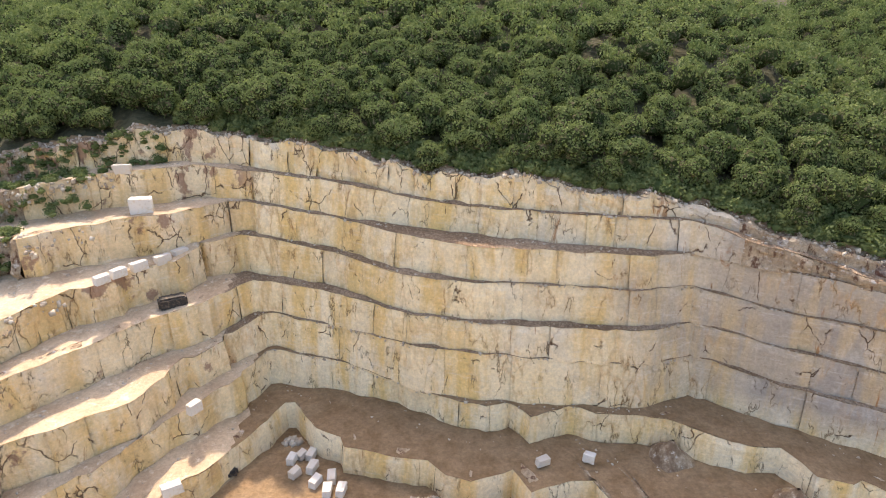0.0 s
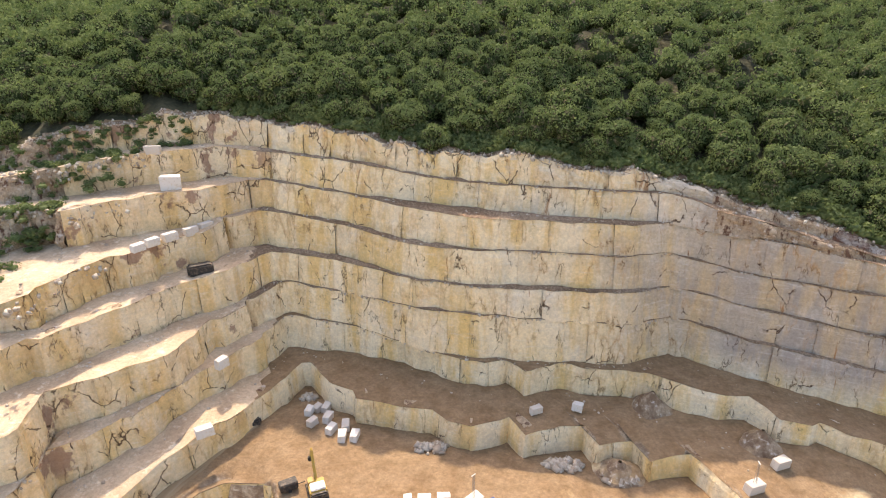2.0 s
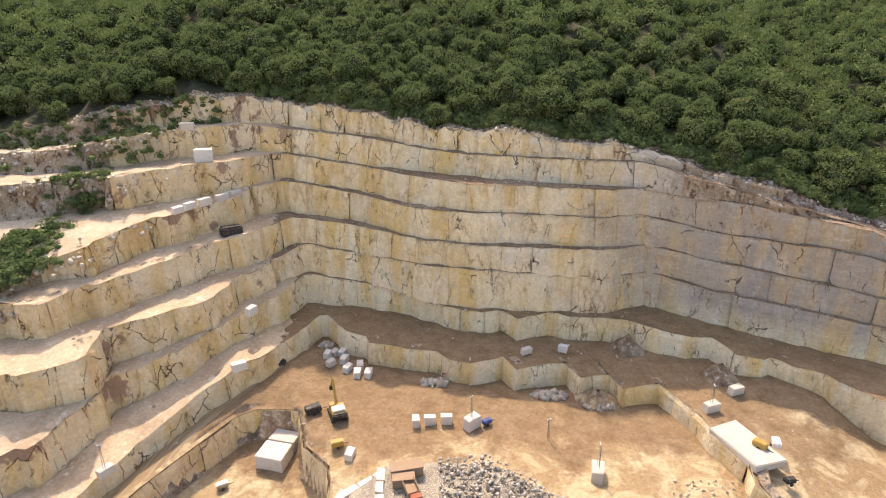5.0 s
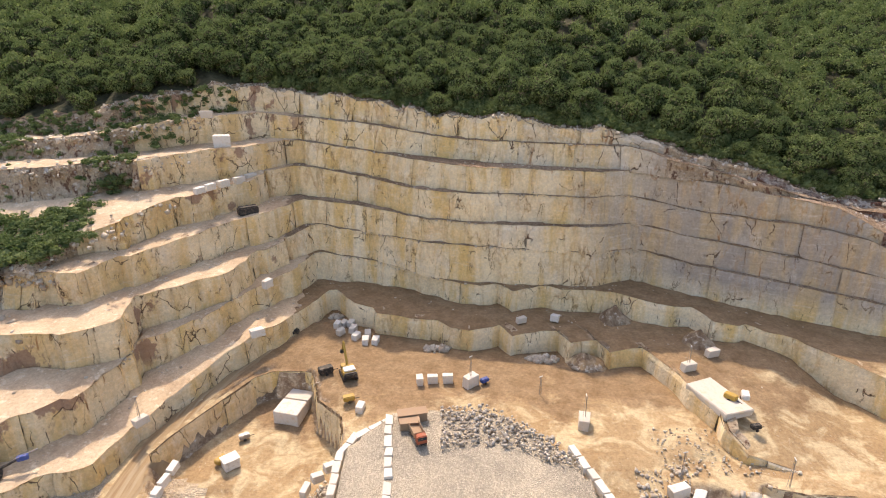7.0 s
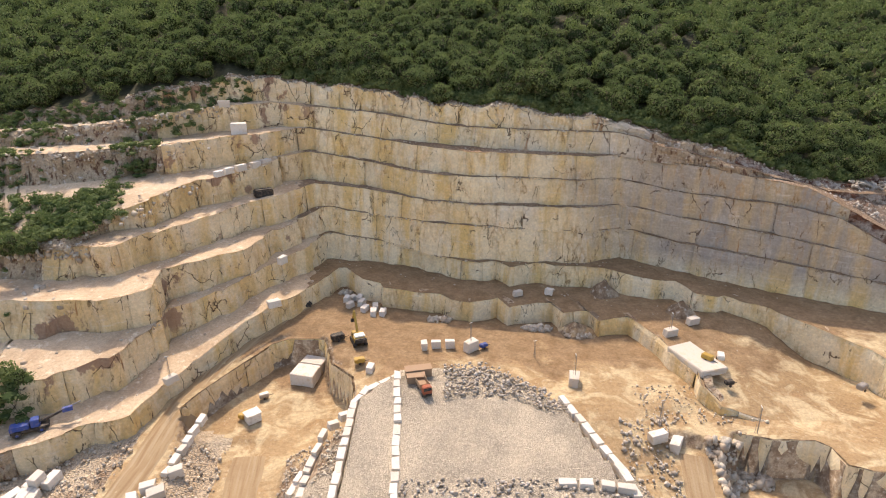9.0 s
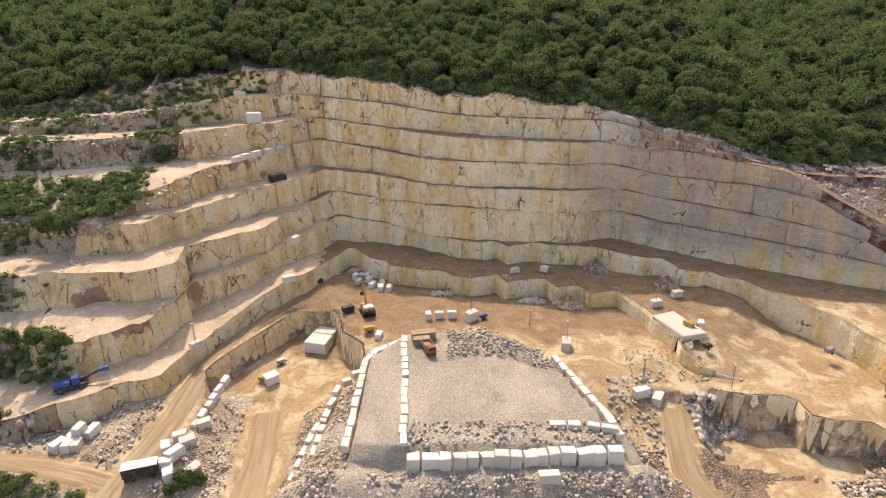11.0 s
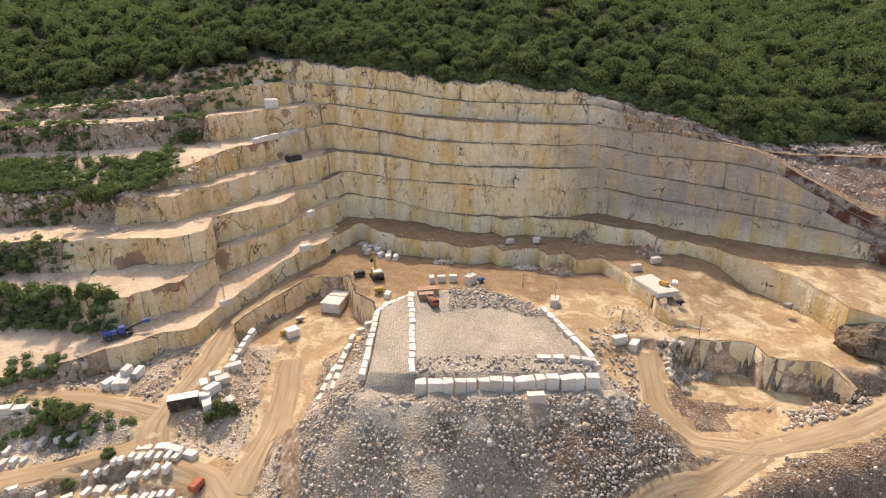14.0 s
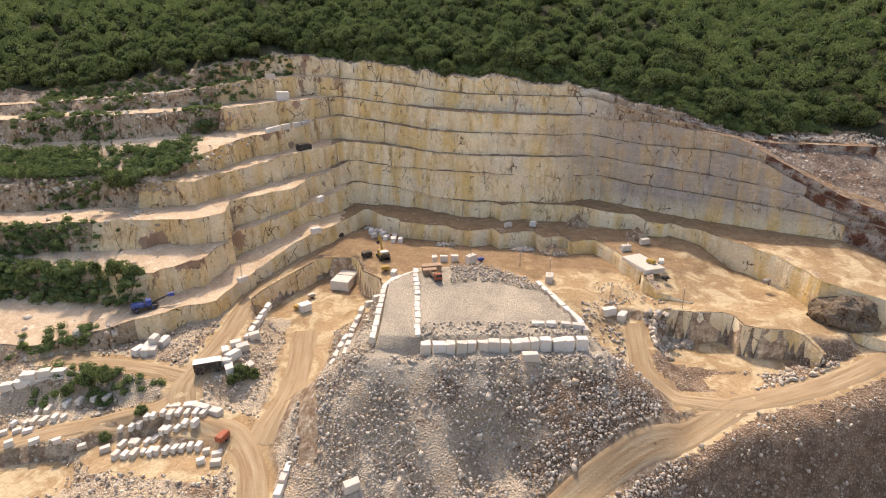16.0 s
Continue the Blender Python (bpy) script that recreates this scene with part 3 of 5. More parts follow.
def build_ground():
    gx, gy = axis_lines(-150, 150, 1.0, 1800), axis_lines(-75, 135, 1.0, 1800)
    x, y = np.meshgrid(gx, gy)
    z = ground_height(x, y)
    v = np.stack([x, y, z], -1).reshape(-1, 3)
    rough = off_roads(v[:, 0], v[:, 1], 1.25) & (v[:, 1] < 24) & ~inside(TERRACE, v[:, 0], v[:, 1])
    bumps = np.array([1.3 * wobble(p[0], p[1], 2, 0.16) + 0.5 * wobble(p[0], p[1], 6, 0.45) if r and abs(p[0]) < 160 and p[1] > -80 else 0.0 for p, r in zip(v, rough)])
    v[:, 2] += bumps
    for p in v:
        if abs(p[0]) < 160 and -80 < p[1] < 140:
            p[2] += 0.35 * wobble(p[0], p[1], 0, 0.13) + 0.15 * wobble(p[0], p[1], 4, 0.5)
        else:
            p[2] += 2.0 * wobble(p[0], p[1], 0, 0.02)
    ob = big_mesh("ground", v, grid_faces(len(gy), len(gx)), M_SOIL)
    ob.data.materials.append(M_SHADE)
    ob.data.materials.append(M_GRAVEL)
    ob.data.materials.append(M_STONY)
    f = grid_faces(len(gy), len(gx))
    c = v[f].mean(1)
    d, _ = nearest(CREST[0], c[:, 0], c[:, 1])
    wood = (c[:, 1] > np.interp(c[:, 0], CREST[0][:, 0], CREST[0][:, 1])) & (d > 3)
    ring = np.c_[np.r_[TERRACE, TERRACE[:1]], np.zeros(len(TERRACE) + 1)]
    dt, _ = nearest(ring, c[:, 0], c[:, 1])
    mood = np.array([wobble(p[0], p[1], 0, 0.11) + 0.5 * wobble(p[0], p[1], 5, 0.4) if abs(p[0]) < 150 and abs(p[1]) < 80 else 0 for p in c])
    fill = inside(TERRACE, c[:, 0], c[:, 1]) | ((dt < 7 + 7 * mood) & (c[:, 1] < 30) & (c[:, 0] > -32))
    stony = off_roads(c[:, 0], c[:, 1], 1.15) & (c[:, 1] < 46) & ((c[:, 0] < -46) | (c[:, 1] < 22)) & (np.abs(c[:, 0]) < 150)
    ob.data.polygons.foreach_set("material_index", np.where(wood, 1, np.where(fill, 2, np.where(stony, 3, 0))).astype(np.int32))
    return tagged(ob, "ochre quarry ground with dusty haul roads and wooded hillside", "ground", kind="structure")


GROUND = build_ground()


def ground_at(x, y):
    return float(ground_height(np.array([x], float), np.array([y], float))[0])


# ---- benches ----


def face_panel(name, top, foot, material, parent, rough, seed, rows=5):
    """One sawn slab of a bench face between two joints: a bowed grid with broken upper and side edges."""
    n = len(top)
    out = outward(top) if n > 2 else np.repeat(outward(top)[:1], n, 0)
    push = random.uniform(-0.22, 0.22)
    verts = []
    for r in range(rows + 1):
        u = r / rows
        for i in range(n):
            p = top[i] * (1 - u) + foot[i] * u
            edge = 0.22 if i in (0, n - 1) else 0.0
            lip = 0.25 if r == 0 else 0.0
            q = push + rough * (wobble(p[0] + p[1], p[2], seed, 0.35) + 0.5 * wobble(p[0] - p[1], p[2], seed + 5, 0.9)) - edge - lip
            verts.append((p[0] + out[i][0] * q, p[1] + out[i][1] * q, p[2] - (0.1 * rough * wobble(p[0], p[1], 3, 0.7) if r == 0 else 0)))
    return mesh(name, verts, grid_faces(rows + 1, n), material, parent)


def build_bench(k, below, label):
    crest = CREST[k]
    out = outward(crest)
    batter = np.where(crest[:, 0] < -88, 3.2, np.where(crest[:, 0] > 50, 0.25, np.where(crest[:, 0] > -40, 0.9 if k < 6 else 0.5, 0.45)) if k else 1.0)[:, None]
    foot = crest.copy()
    foot[:, :2] += out * batter
    if below is None:
        foot[:, 2] = ground_height(foot[:, 0] + out[:, 0] * 1.5, foot[:, 1] + out[:, 1] * 1.5) - 0.6
    else:
        foot[:, 2] = nearest(below, foot[:, 0], foot[:, 1])[1] - 0.25
    if below is not None:  # the overgrown bank: its faces end high above the next crest
        foot[:, 2] = np.where(crest[:, 0] < -72, np.maximum(foot[:, 2], crest[:, 2] - 8.0), foot[:, 2])
    foot[3:-3, 2] = np.convolve(foot[:, 2], np.ones(7) / 7, "valid")  # no sudden steps along the foot
    foot[:, 2] = np.minimum(foot[:, 2], crest[:, 2] - 0.3)
    # solid core a little behind the slabs, which the joints show
    core_t, core_f = crest.copy(), foot.copy()
    core_t[:, :2] -= out * 1.2
    core_f[:, :2] -= out * 1.0
    core_t[:, 2] -= 0.15
    back = crest.copy()
    back[:, :2] -= out * 3.0
    back[:, 2] -= 0.1
    core = mesh("bench_%d" % k, np.r_[back, core_t, core_f], grid_faces(3, len(crest)), M_ROCK)
    tagged(core, label, "rock bench", "quarry benches", "structure")
    i, n = 0, len(crest)
    while i < n - 1:
        x, y = crest[i][:2]
        wild = x < (-104 if 3 < k < 7 else -86) or x > {0: 50, 1: 50, 2: 82, 3: 92, 4: 104}.get(k, 112)
        j = min(i + random.choice((4, 6, 7, 9, 11) if x > -42 else (3, 4, 5, 6, 8)), n - 1)
        if n - 1 - j < 3:
            j = n - 1
        face_panel("stone_slab", crest[i:j + 1], foot[i:j + 1], (M_REDROCK if x > 70 else M_ROCK) if wild else M_FACE, core, 1.0 if wild else 0.75 if k == 0 else 0.3 if x < -40 else 0.16, k * 50 + i)
        i = j
    return foot


LABELS = {0: "weathered rocky rim of the quarry below the forest", 7: "low sawn bench above the quarry floor"}
FOOT = {}
for k in range(8):
    FOOT[k] = build_bench(k, CREST.get(k + 1), LABELS.get(k, "sawn cream marble bench face with yellow streaks"))


def build_ledge(k):
    """The dusty floor of a bench, from its crest back to the foot of the face above."""
    a, b = CREST[k], FOOT[k - 1]
    rows = []
    for u in (0.0, 0.12, 0.35, 0.65, 1.0):
        r = a * (1 - u) + b * u
        r[:, 2] = a[:, 2] * (1 - u) + (b[:, 2] + 0.25) * u
        if u == 0.0:
            r[:, :2] -= outward(a) * 0.2
        for p in r:
            p[2] += 0.02 + (0.35 * wobble(p[0], p[1], k, 0.35) + 0.3 * max(0, u - 0.5) * (1 + wobble(p[0], p[1], k + 9, 0.2)) if u else 0)
        rows.append(r)
    ob = mesh("ledge_%d" % k, np.concatenate(rows), grid_faces(5, len(a)), M_LEDGE, smooth=True)
    ob.data.materials.append(M_SOIL)
    ob.data.materials.append(M_SHADED_DEBRIS)
    ob.data.materials.append(M_ROCK)
    for f in ob.data.polygons:
        x = f.center.x
        f.material_index = 1 if k > 5 and x > -39 else 2 if k < 6 and x > -44 else 3 if x < -76 and f.normal.z < 0.9 else 0
    return tagged(ob, "pale dusty ledge strewn with stone chips", "ledge", "quarry ledges", "structure")


for k in range(1, 8):
    build_ledge(k)


def build_cut(name, edge, floor, label):
    """A sawn wall round a cut in the floor, with its cap."""
    n = int(np.linalg.norm(np.diff(edge[:, :2], axis=0), axis=1).sum() / 1.3)
    crest = resample(edge, n)
    out = outward(crest)
    foot = crest.copy()
    foot[:, :2] += out * 0.3
    foot[:, 2] = floor - 0.5
    back, core = crest.copy(), crest.copy()
    back[:, :2] -= out * 1.7
    back[:, 2] += 0.05
    core[:, :2] -= out * 0.7
    core_f = foot.copy()
    core_f[:, :2] -= out * 1.1
    ob = mesh(name, np.r_[back, core, core_f], grid_faces(3, n), M_SOIL)
    tagged(ob, label, "rock wall", "", "structure")
    i = 0
    while i < n - 1:
        j = min(i + random.choice((4, 5, 6, 7)), n - 1)
        if n - 1 - j < 3:
            j = n - 1
        face_panel("stone_slab", crest[i:j + 1], foot[i:j + 1], M_FACE, ob, 0.12, i + 500)
        i = j
    return ob


build_cut("cut_west", PIT_EDGE, -12.0, "sawn pale marble wall round the sunken working pit")
build_cut("cut_east", EAST_EDGE, -13.0, "stained marble wall round the small eastern cut")

M_SCREE = gravel("red_earth_scree", (0.17, 0.105, 0.07), (0.31, 0.25, 0.19), 2.4)

# ---- stone: loose blocks, built walls, rubble ----


def block_mesh(seed, sx, sy, sz):
    """A quarried block with sawn faces, slightly out of square, edges knocked off."""
    r = random.Random(seed)
    bm = bmesh.new()
    bmesh.ops.create_cube(bm, size=1)
    for v in bm.verts:
        v.co = Vector((v.co.x * sx, v.co.y * sy, (v.co.z + 0.5) * sz))
        v.co += Vector((r.uniform(-0.08, 0.08) * sx, r.uniform(-0.08, 0.08) * sy, r.uniform(-0.07, 0.07) * sz if v.co.z > 0.1 else -0.15))
    bmesh.ops.bevel(bm, geom=list(bm.edges), offset=0.05 * min(sx, sy, sz), segments=1, affect="EDGES")
    me = bpy.data.meshes.new("stone_block")
    bm.to_mesh(me)
    bm.free()
    me.materials.append(M_BLOCK)
    return me


BLOCKS = [block_mesh(i, 2.6 + 0.5 * (i % 3), 1.7 + 0.15 * (i % 2), 1.75 + 0.12 * (i % 4)) for i in range(6)]
SMALL = [block_mesh(70 + i, 2.2 + 0.4 * (i % 3), 1.3, 1.4) for i in range(5)]
UPRIGHT = [block_mesh(90 + i, 1.9 + 0.28 * (i % 4), 1.8, 2.65 + 0.1 * (i % 3)) for i in range(7)]
LONG = [block_mesh(40 + i, 3.3 + 0.5 * (i % 3), 2.0, 2.75) for i in range(5)]


def put_block(x, y, turn, label, group, z=None, me=None, scale=1.0, tip=0.0):
    ob = new("stone_block", me or random.choice(BLOCKS))
    ob.matrix_basis = pose(x, y, ground_at(x, y) if z is None else z, tip, 0, turn) @ Matrix.Scale(scale, 4)
    return tagged(ob, label, "stone block", group)


def block_wall(name, line, label, meshes, gap=0.05, lift=0.0, miss=0.0):
    """A wall of quarried blocks laid end to end along a line; each block is a piece of it."""
    base = new(name)
    tagged(base, label, "block wall", "walls of blocks", "structure")
    line = np.array(line, float)
    for a, b in zip(line[:-1], line[1:]):
        length, at = np.linalg.norm((b - a)[:2]), 0.0
        turn = math.degrees(math.atan2(b[1] - a[1], b[0] - a[0]))
        while at < length - 0.8:
            me = random.choice(meshes)
            w = max(v.co.x for v in me.vertices) - min(v.co.x for v in me.vertices)
            u = min((at + w / 2) / length, 1)
            p = a + (b - a) * u
            if random.random() >= miss:
                ob = new("stone_block", me)
                ob.parent = base
                ob.matrix_basis = pose(p[0] + random.uniform(-0.15, 0.15), p[1] + random.uniform(-0.2, 0.2), p[2] + lift, 0, 0, turn + random.uniform(-4, 4) + random.choice((0, 180)))
            at += w + gap * random.uniform(0.2, 3)
    return base


block_wall("terrace_wall_front", [(-9, 7.2, -0.3), (12, 8.2, -0.3), (26.2, 9.0, -0.3)], "white marble blocks retaining the front of the gravel terrace", UPRIGHT, 0.03)
block_wall("terrace_wall_inner", [(-9.6, 10, 1.5), (-10.6, 30, 1.5), (-11.5, 47, 1.5)], "row of white blocks dividing the gravel terrace", SMALL)
block_wall("terrace_wall_west", [(-19.5, 10, 0.7), (-19.3, 37, 0.7), (-17.5, 41, 0.7), (-11, 46, 1.0)], "row of white blocks along the terrace edge", SMALL)
block_wall("terrace_wall_east", [(20.5, 38, 1.3), (26.6, 18, 1.3), (27.4, 13, 1.3)], "row of white blocks along the curved terrace edge", SMALL)
block_wall("terrace_wall_upper", [(15.5, 15.2, 1.6), (22, 14.4, 2.0), (27, 13.2, 2.0)], "short upper row of pale blocks on the terrace", SMALL)
block_wall("ramp_wall_upper", [(-20.5, 39, -2.5), (-25, 36, -4.5), (-26.5, 29, -6.5), (-27.5, 20, -8.5)], "stepped row of blocks beside the terrace", SMALL)
block_wall("ramp_wall_lower", [(-28.5, 30, -9.2), (-32, 14, -13), (-34, 0, -15.2), (-35.5, -16, -17.6)], "long low row of blocks beside the haul road", SMALL)
block_wall("yard_wall", [(-106, 13, -13.2), (-98, 15, -12.8), (-92, 15.5, -12.6)], "low wall of stacked yellowish blocks", BLOCKS)
block_wall("yard_wall_upper", [(-102, 14.5, -11.4), (-93, 16, -11.0)], "upper course of stacked yellowish blocks", BLOCKS)
block_wall("yard_wall_east", [(-66, 8.2, -15.2), (-60, 8.6, -15.4), (-54, 6.5, -15.8)], "low wall of stacked yellowish blocks", BLOCKS)
block_wall("road_wall", [(-52.5, 46, -8.4), (-53.5, 38, -9.6), (-54.5, 31, -10.6)], "row of blocks along the haul road", SMALL)


def row(ax, ay, bx, by, n, label, group, turn=80, scale=0.62, z=None):
    for i in range(n):
        u = i / max(n - 1, 1)
        put_block(ax + (bx - ax) * u + random.uniform(-0.4, 0.4), ay + (by - ay) * u + random.uniform(-0.4, 0.4), turn + random.uniform(-9, 9), label, group, z, scale=scale * random.uniform(0.85, 1.1))


YARD = "blocks in the yard"
row(-74, 3.6, -57, 6.4, 11, "white quarried marble block standing in the yard", YARD)
row(-73, 0.2, -58, 3.2, 10, "white quarried marble block standing in the yard", YARD)
row(-72, -3.0, -56, -0.8, 11, "white quarried marble block standing in the yard", YARD)
row(-53.5, -2.4, -51, -3.6, 2, "white quarried marble block lying in the yard", YARD, 20)
row(-54, -5.2, -51, -5.6, 2, "white quarried marble block lying in the yard", YARD, 15)
row(-96, 9.0, -81, 11.8, 6, "white quarried block beside the yard road", YARD)
row(-99, 5.6, -88, 6.6, 6, "white quarried block beside the yard road", YARD)
row(-100, -1.0, -76, -1.0, 6, "rough white block at the edge of the yard", YARD, 30)
row(-102, 2.5, -94, 3.2, 4, "rough white block at the edge of the yard", YARD, 30)
HEAP = "blocks beside the haul road"
for x, y, h in ((-78.5, 29, 0), (-75.5, 30, 0), (-77, 28.6, 1.7), (-80, 25.8, 0), (-78, 25.6, 0), (-76.4, 25.9, 0)):
    put_block(x, y, random.uniform(60, 110), "pale block heaped beside the haul road", HEAP, ground_at(x, y) + h)
for x, y in ((-56, 27), (-57.6, 24.5), (-55.4, 22.8), (-54.2, 26), (-56.4, 20.6), (-52.6, 31), (-55, 18.6), (-51.4, 20.4)):
    put_block(x, y, random.uniform(0, 180), "pale broken block beside the haul road", HEAP, tip=random.uniform(-12, 12))
CORNER = "blocks under the lower bench"
for x, y in ((-28.7, 90.6), (-27.4, 92.4), (-25.6, 93.0), (-27.3, 86.9), (-24.5, 88.6), (-23.1, 84.9), (-20.6, 82.6), (-20.4, 86.2), (-18.2, 83.0)):
    put_block(x, y, random.uniform(50, 100), "white marble block on the quarry floor", CORNER, scale=0.82)
for x in (-6.6, -3.7, -0.4):
    put_block(x, 65.8 + 0.1 * x, 95 if x < -6 else 5, "large white marble block on the quarry floor", "blocks in the middle of the floor", me=LONG[0], scale=0.7)
put_block(4.4, 64.6, 40, "round-edged cream block carrying a mast", "blocks in the middle of the floor", scale=1.15)
put_block(26.1, 51.2, 75, "tall white block carrying a mast", "blocks in the middle of the floor", scale=1.1)
put_block(-18.5, 56.6, 80, "white block beside the pit edge", "blocks in the middle of the floor", scale=0.8)
put_block(-45.0, 77.2, 35, "white block on the edge of the lower bench", "blocks on the benches", 2.0, scale=0.9)
put_block(-61.5, 52.2, 60, "white block on the edge of the lower bench", "blocks on the benches", -3.7, scale=0.8)
put_block(-45.6, 90.6, 60, "white block on the edge of a bench", "blocks on the benches", 8.3, scale=0.9)
put_block(-61, 115, 12, "large pale block on a ledge", "blocks on the benches", 38.9, me=LONG[1], scale=1.1)
put_block(-66, 119.5, 12, "pale block on the upper ledge", "blocks on the benches", 45.9, scale=0.9)
put_block(51.2, 64.6, 20, "cream block on the nose of the bench", "blocks on the benches", 0.5, scale=0.95)
put_block(39, 35, 20, "cream block carrying a mast", "blocks in the middle of the floor")
put_block(42.4, 34.2, 60, "cream block beside the terrace road", "blocks in the middle of the floor")
put_block(14, 4.4, 5, "single white block below the terrace wall", "blocks in the middle of the floor", scale=0.9)
put_block(-21.5, -15, 30, "single white block on the rubble slope", "blocks in the middle of the floor")
put_block(58.9, 70.6, 20, "pale block at the foot of a low face", "blocks on the benches", 0.3, scale=0.9)
put_block(17.8, 85.2, 25, "pale block on the low bench", "blocks on the benches", 1.0, scale=0.75)
put_block(26.4, 86.2, -30, "pale block on the low bench", "blocks on the benches", 0.9, scale=0.75)
for i, (x, y) in enumerate(((-60, 96.5), (-62.5, 93.4), (-57, 100), (-64, 90.5), (-55, 103.5))):
    put_block(x + 1.5, y + 8.5, 58, "pale slab block lying along a ledge", "blocks on the benches", 30.4, scale=0.85)


def icosahedron():
    bm = bmesh.new()
    bmesh.ops.create_icosphere(bm, subdivisions=1, radius=1)
    v = np.array([x.co for x in bm.verts])
    f = np.array([[x.index for x in p.verts] for p in bm.faces])
    bm.free()
    return v, f


ICO_V, ICO_F = icosahedron()
CUBE_V = np.array([(a, c, e) for a in (-0.75, 0.75) for c in (-0.75, 0.75) for e in (-0.75, 0.75)])
CUBE_F = np.array([(0, 1, 3, 2), (4, 6, 7, 5), (0, 4, 5, 1), (2, 3, 7, 6), (0, 2, 6, 4), (1, 5, 7, 3)])
ROCK_SEED = np.random.RandomState(5)


def rubble(name, places, sizes, material, label):
    """Broken stone as one joined mesh: every stone is a jittered, angular hexahedron."""
    r, n = ROCK_SEED, len(places)
    v = np.repeat(CUBE_V[None], n, 0) * r.uniform(0.55, 1.15, (n, 8, 3))
    v *= r.uniform(0.5, 1.25, (n, 1, 3)) * sizes[:, None, None]
    q = r.normal(0, 1, (n, 4))
    q /= np.linalg.norm(q, axis=1)[:, None]
    w, x, y, z = q.T
    turn = np.stack([1 - 2 * (y * y + z * z), 2 * (x * y - w * z), 2 * (x * z + w * y), 2 * (x * y + w * z), 1 - 2 * (x * x + z * z), 2 * (y * z - w * x),
                     2 * (x * z - w * y), 2 * (y * z + w * x), 1 - 2 * (x * x + y * y)], 1).reshape(n, 3, 3)
    v = np.einsum("nij,nkj->nki", turn, v) + places[:, None, :]
    f = (CUBE_F[None] + (np.arange(n) * 8)[:, None, None]).reshape(-1, 4)
    return tagged(big_mesh(name, v.reshape(-1, 3), f, material), label, "rubble", kind="stuff")


def scatter(n, x0, x1, y0, y1, keep=None, sizes=(0.3, 1.2), power=2.5):
    r = ROCK_SEED
    x, y = r.uniform(x0, x1, n), r.uniform(y0, y1, n)
    ok = np.ones(n, bool) if keep is None else keep(x, y)
    x, y = x[ok], y[ok]
    s = sizes[0] + (sizes[1] - sizes[0]) * r.uniform(0, 1, len(x)) ** power
    return np.stack([x, y, ground_height(x, y) + 0.25], 1), s


def off_terrace(x, y):
    return ~inside(TERRACE, x, y) & off_roads(x, y)


p, s = scatter(26000, -36, 42, -34, 6, off_terrace, (0.06, 0.48), 4)
rubble("terrace_rubble", p, s, M_GREYRUB, "grey and white broken stone on the terrace slope")
p, s = scatter(150, -34, 40, -30, 4, off_terrace, (0.4, 1.0), 3)
rubble("boulders", p, s, M_RUBBLE, "pale angular boulders on the terrace slope")
p, s = scatter(2600, -33, -19, 5, 38, off_terrace, (0.07, 0.45), 4)
rubble("side_rubble", p, s, M_RUBBLE, "broken marble beside the terrace")
p, s = scatter(900, 32, 42, 5, 40, off_terrace, (0.08, 0.6), 4)
rubble("side_rubble", p, s, M_GREYRUB, "broken marble beside the terrace")
p, s = scatter(16000, -135, -44, -40, 40, off_roads, (0.07, 0.55), 5)
rubble("yard_rubble", p, s, M_RUBBLE, "heaped pale broken stone round the yard")
p, s = scatter(9000, 5, 130, -45, 6, off_roads, (0.05, 0.55), 5)
rubble("slope_rubble", p, s, M_RUBBLE, "broken stone on the earth slope below the road")
p, s = scatter(700, 48, 60, 24, 37, off_roads, (0.25, 1.1), 2)
rubble("cut_rubble", p, s, M_RUBBLE, "heap of pale rubble beside the eastern cut")
p, s = scatter(500, 66, 90, 10, 20, off_roads, (0.2, 0.9), 2.5)
rubble("cut_rubble", p, s, M_RUBBLE, "heap of pale rubble beside the eastern road")
p, s = scatter(1900, -2, 24, 32, 49, lambda x, y: inside(TERRACE, x, y) & (y > 38 - 0.03 * (x - 4) ** 2), (0.1, 0.45), 2)
p[:, 2] += ROCK_SEED.uniform(0, 0.6, len(p))
rubble("gravel_heap", p, s, M_GREYRUB, "low heap of grey crushed stone on the terrace")
p, s = scatter(500, -9, 31, 9, 16, lambda x, y: inside(TERRACE, x, y), (0.12, 0.5), 2)
rubble("gravel_edge", p, s, M_GREYRUB, "grey crushed stone along the terrace wall")
p, s = scatter(420, 38, 62, 38, 50, None, (0.1, 0.4), 3)
rubble("floor_chips", p, s, M_RUBBLE, "stone chips on the bright quarry floor")
for x, y, n, r in ((22, 75.5, 110, 3.8), (31, 72, 60, 3.4), (-3, 80.5, 60, 3.4), (-30.4, 97, 40, 2.0)):
    a, d = ROCK_SEED.uniform(0, 6.28, n), r * np.sqrt(ROCK_SEED.uniform(0, 1, n))
    px, py = x + d * np.cos(a), y + d * np.sin(a) * 0.6
    rubble("fallen_stone", np.stack([px, py, ground_height(px, py) + 0.15 + 0.5 * (1 - d / r)], 1), ROCK_SEED.uniform(0.25, 0.9, n), M_RUBBLE, "fallen stones at the foot of the bench")


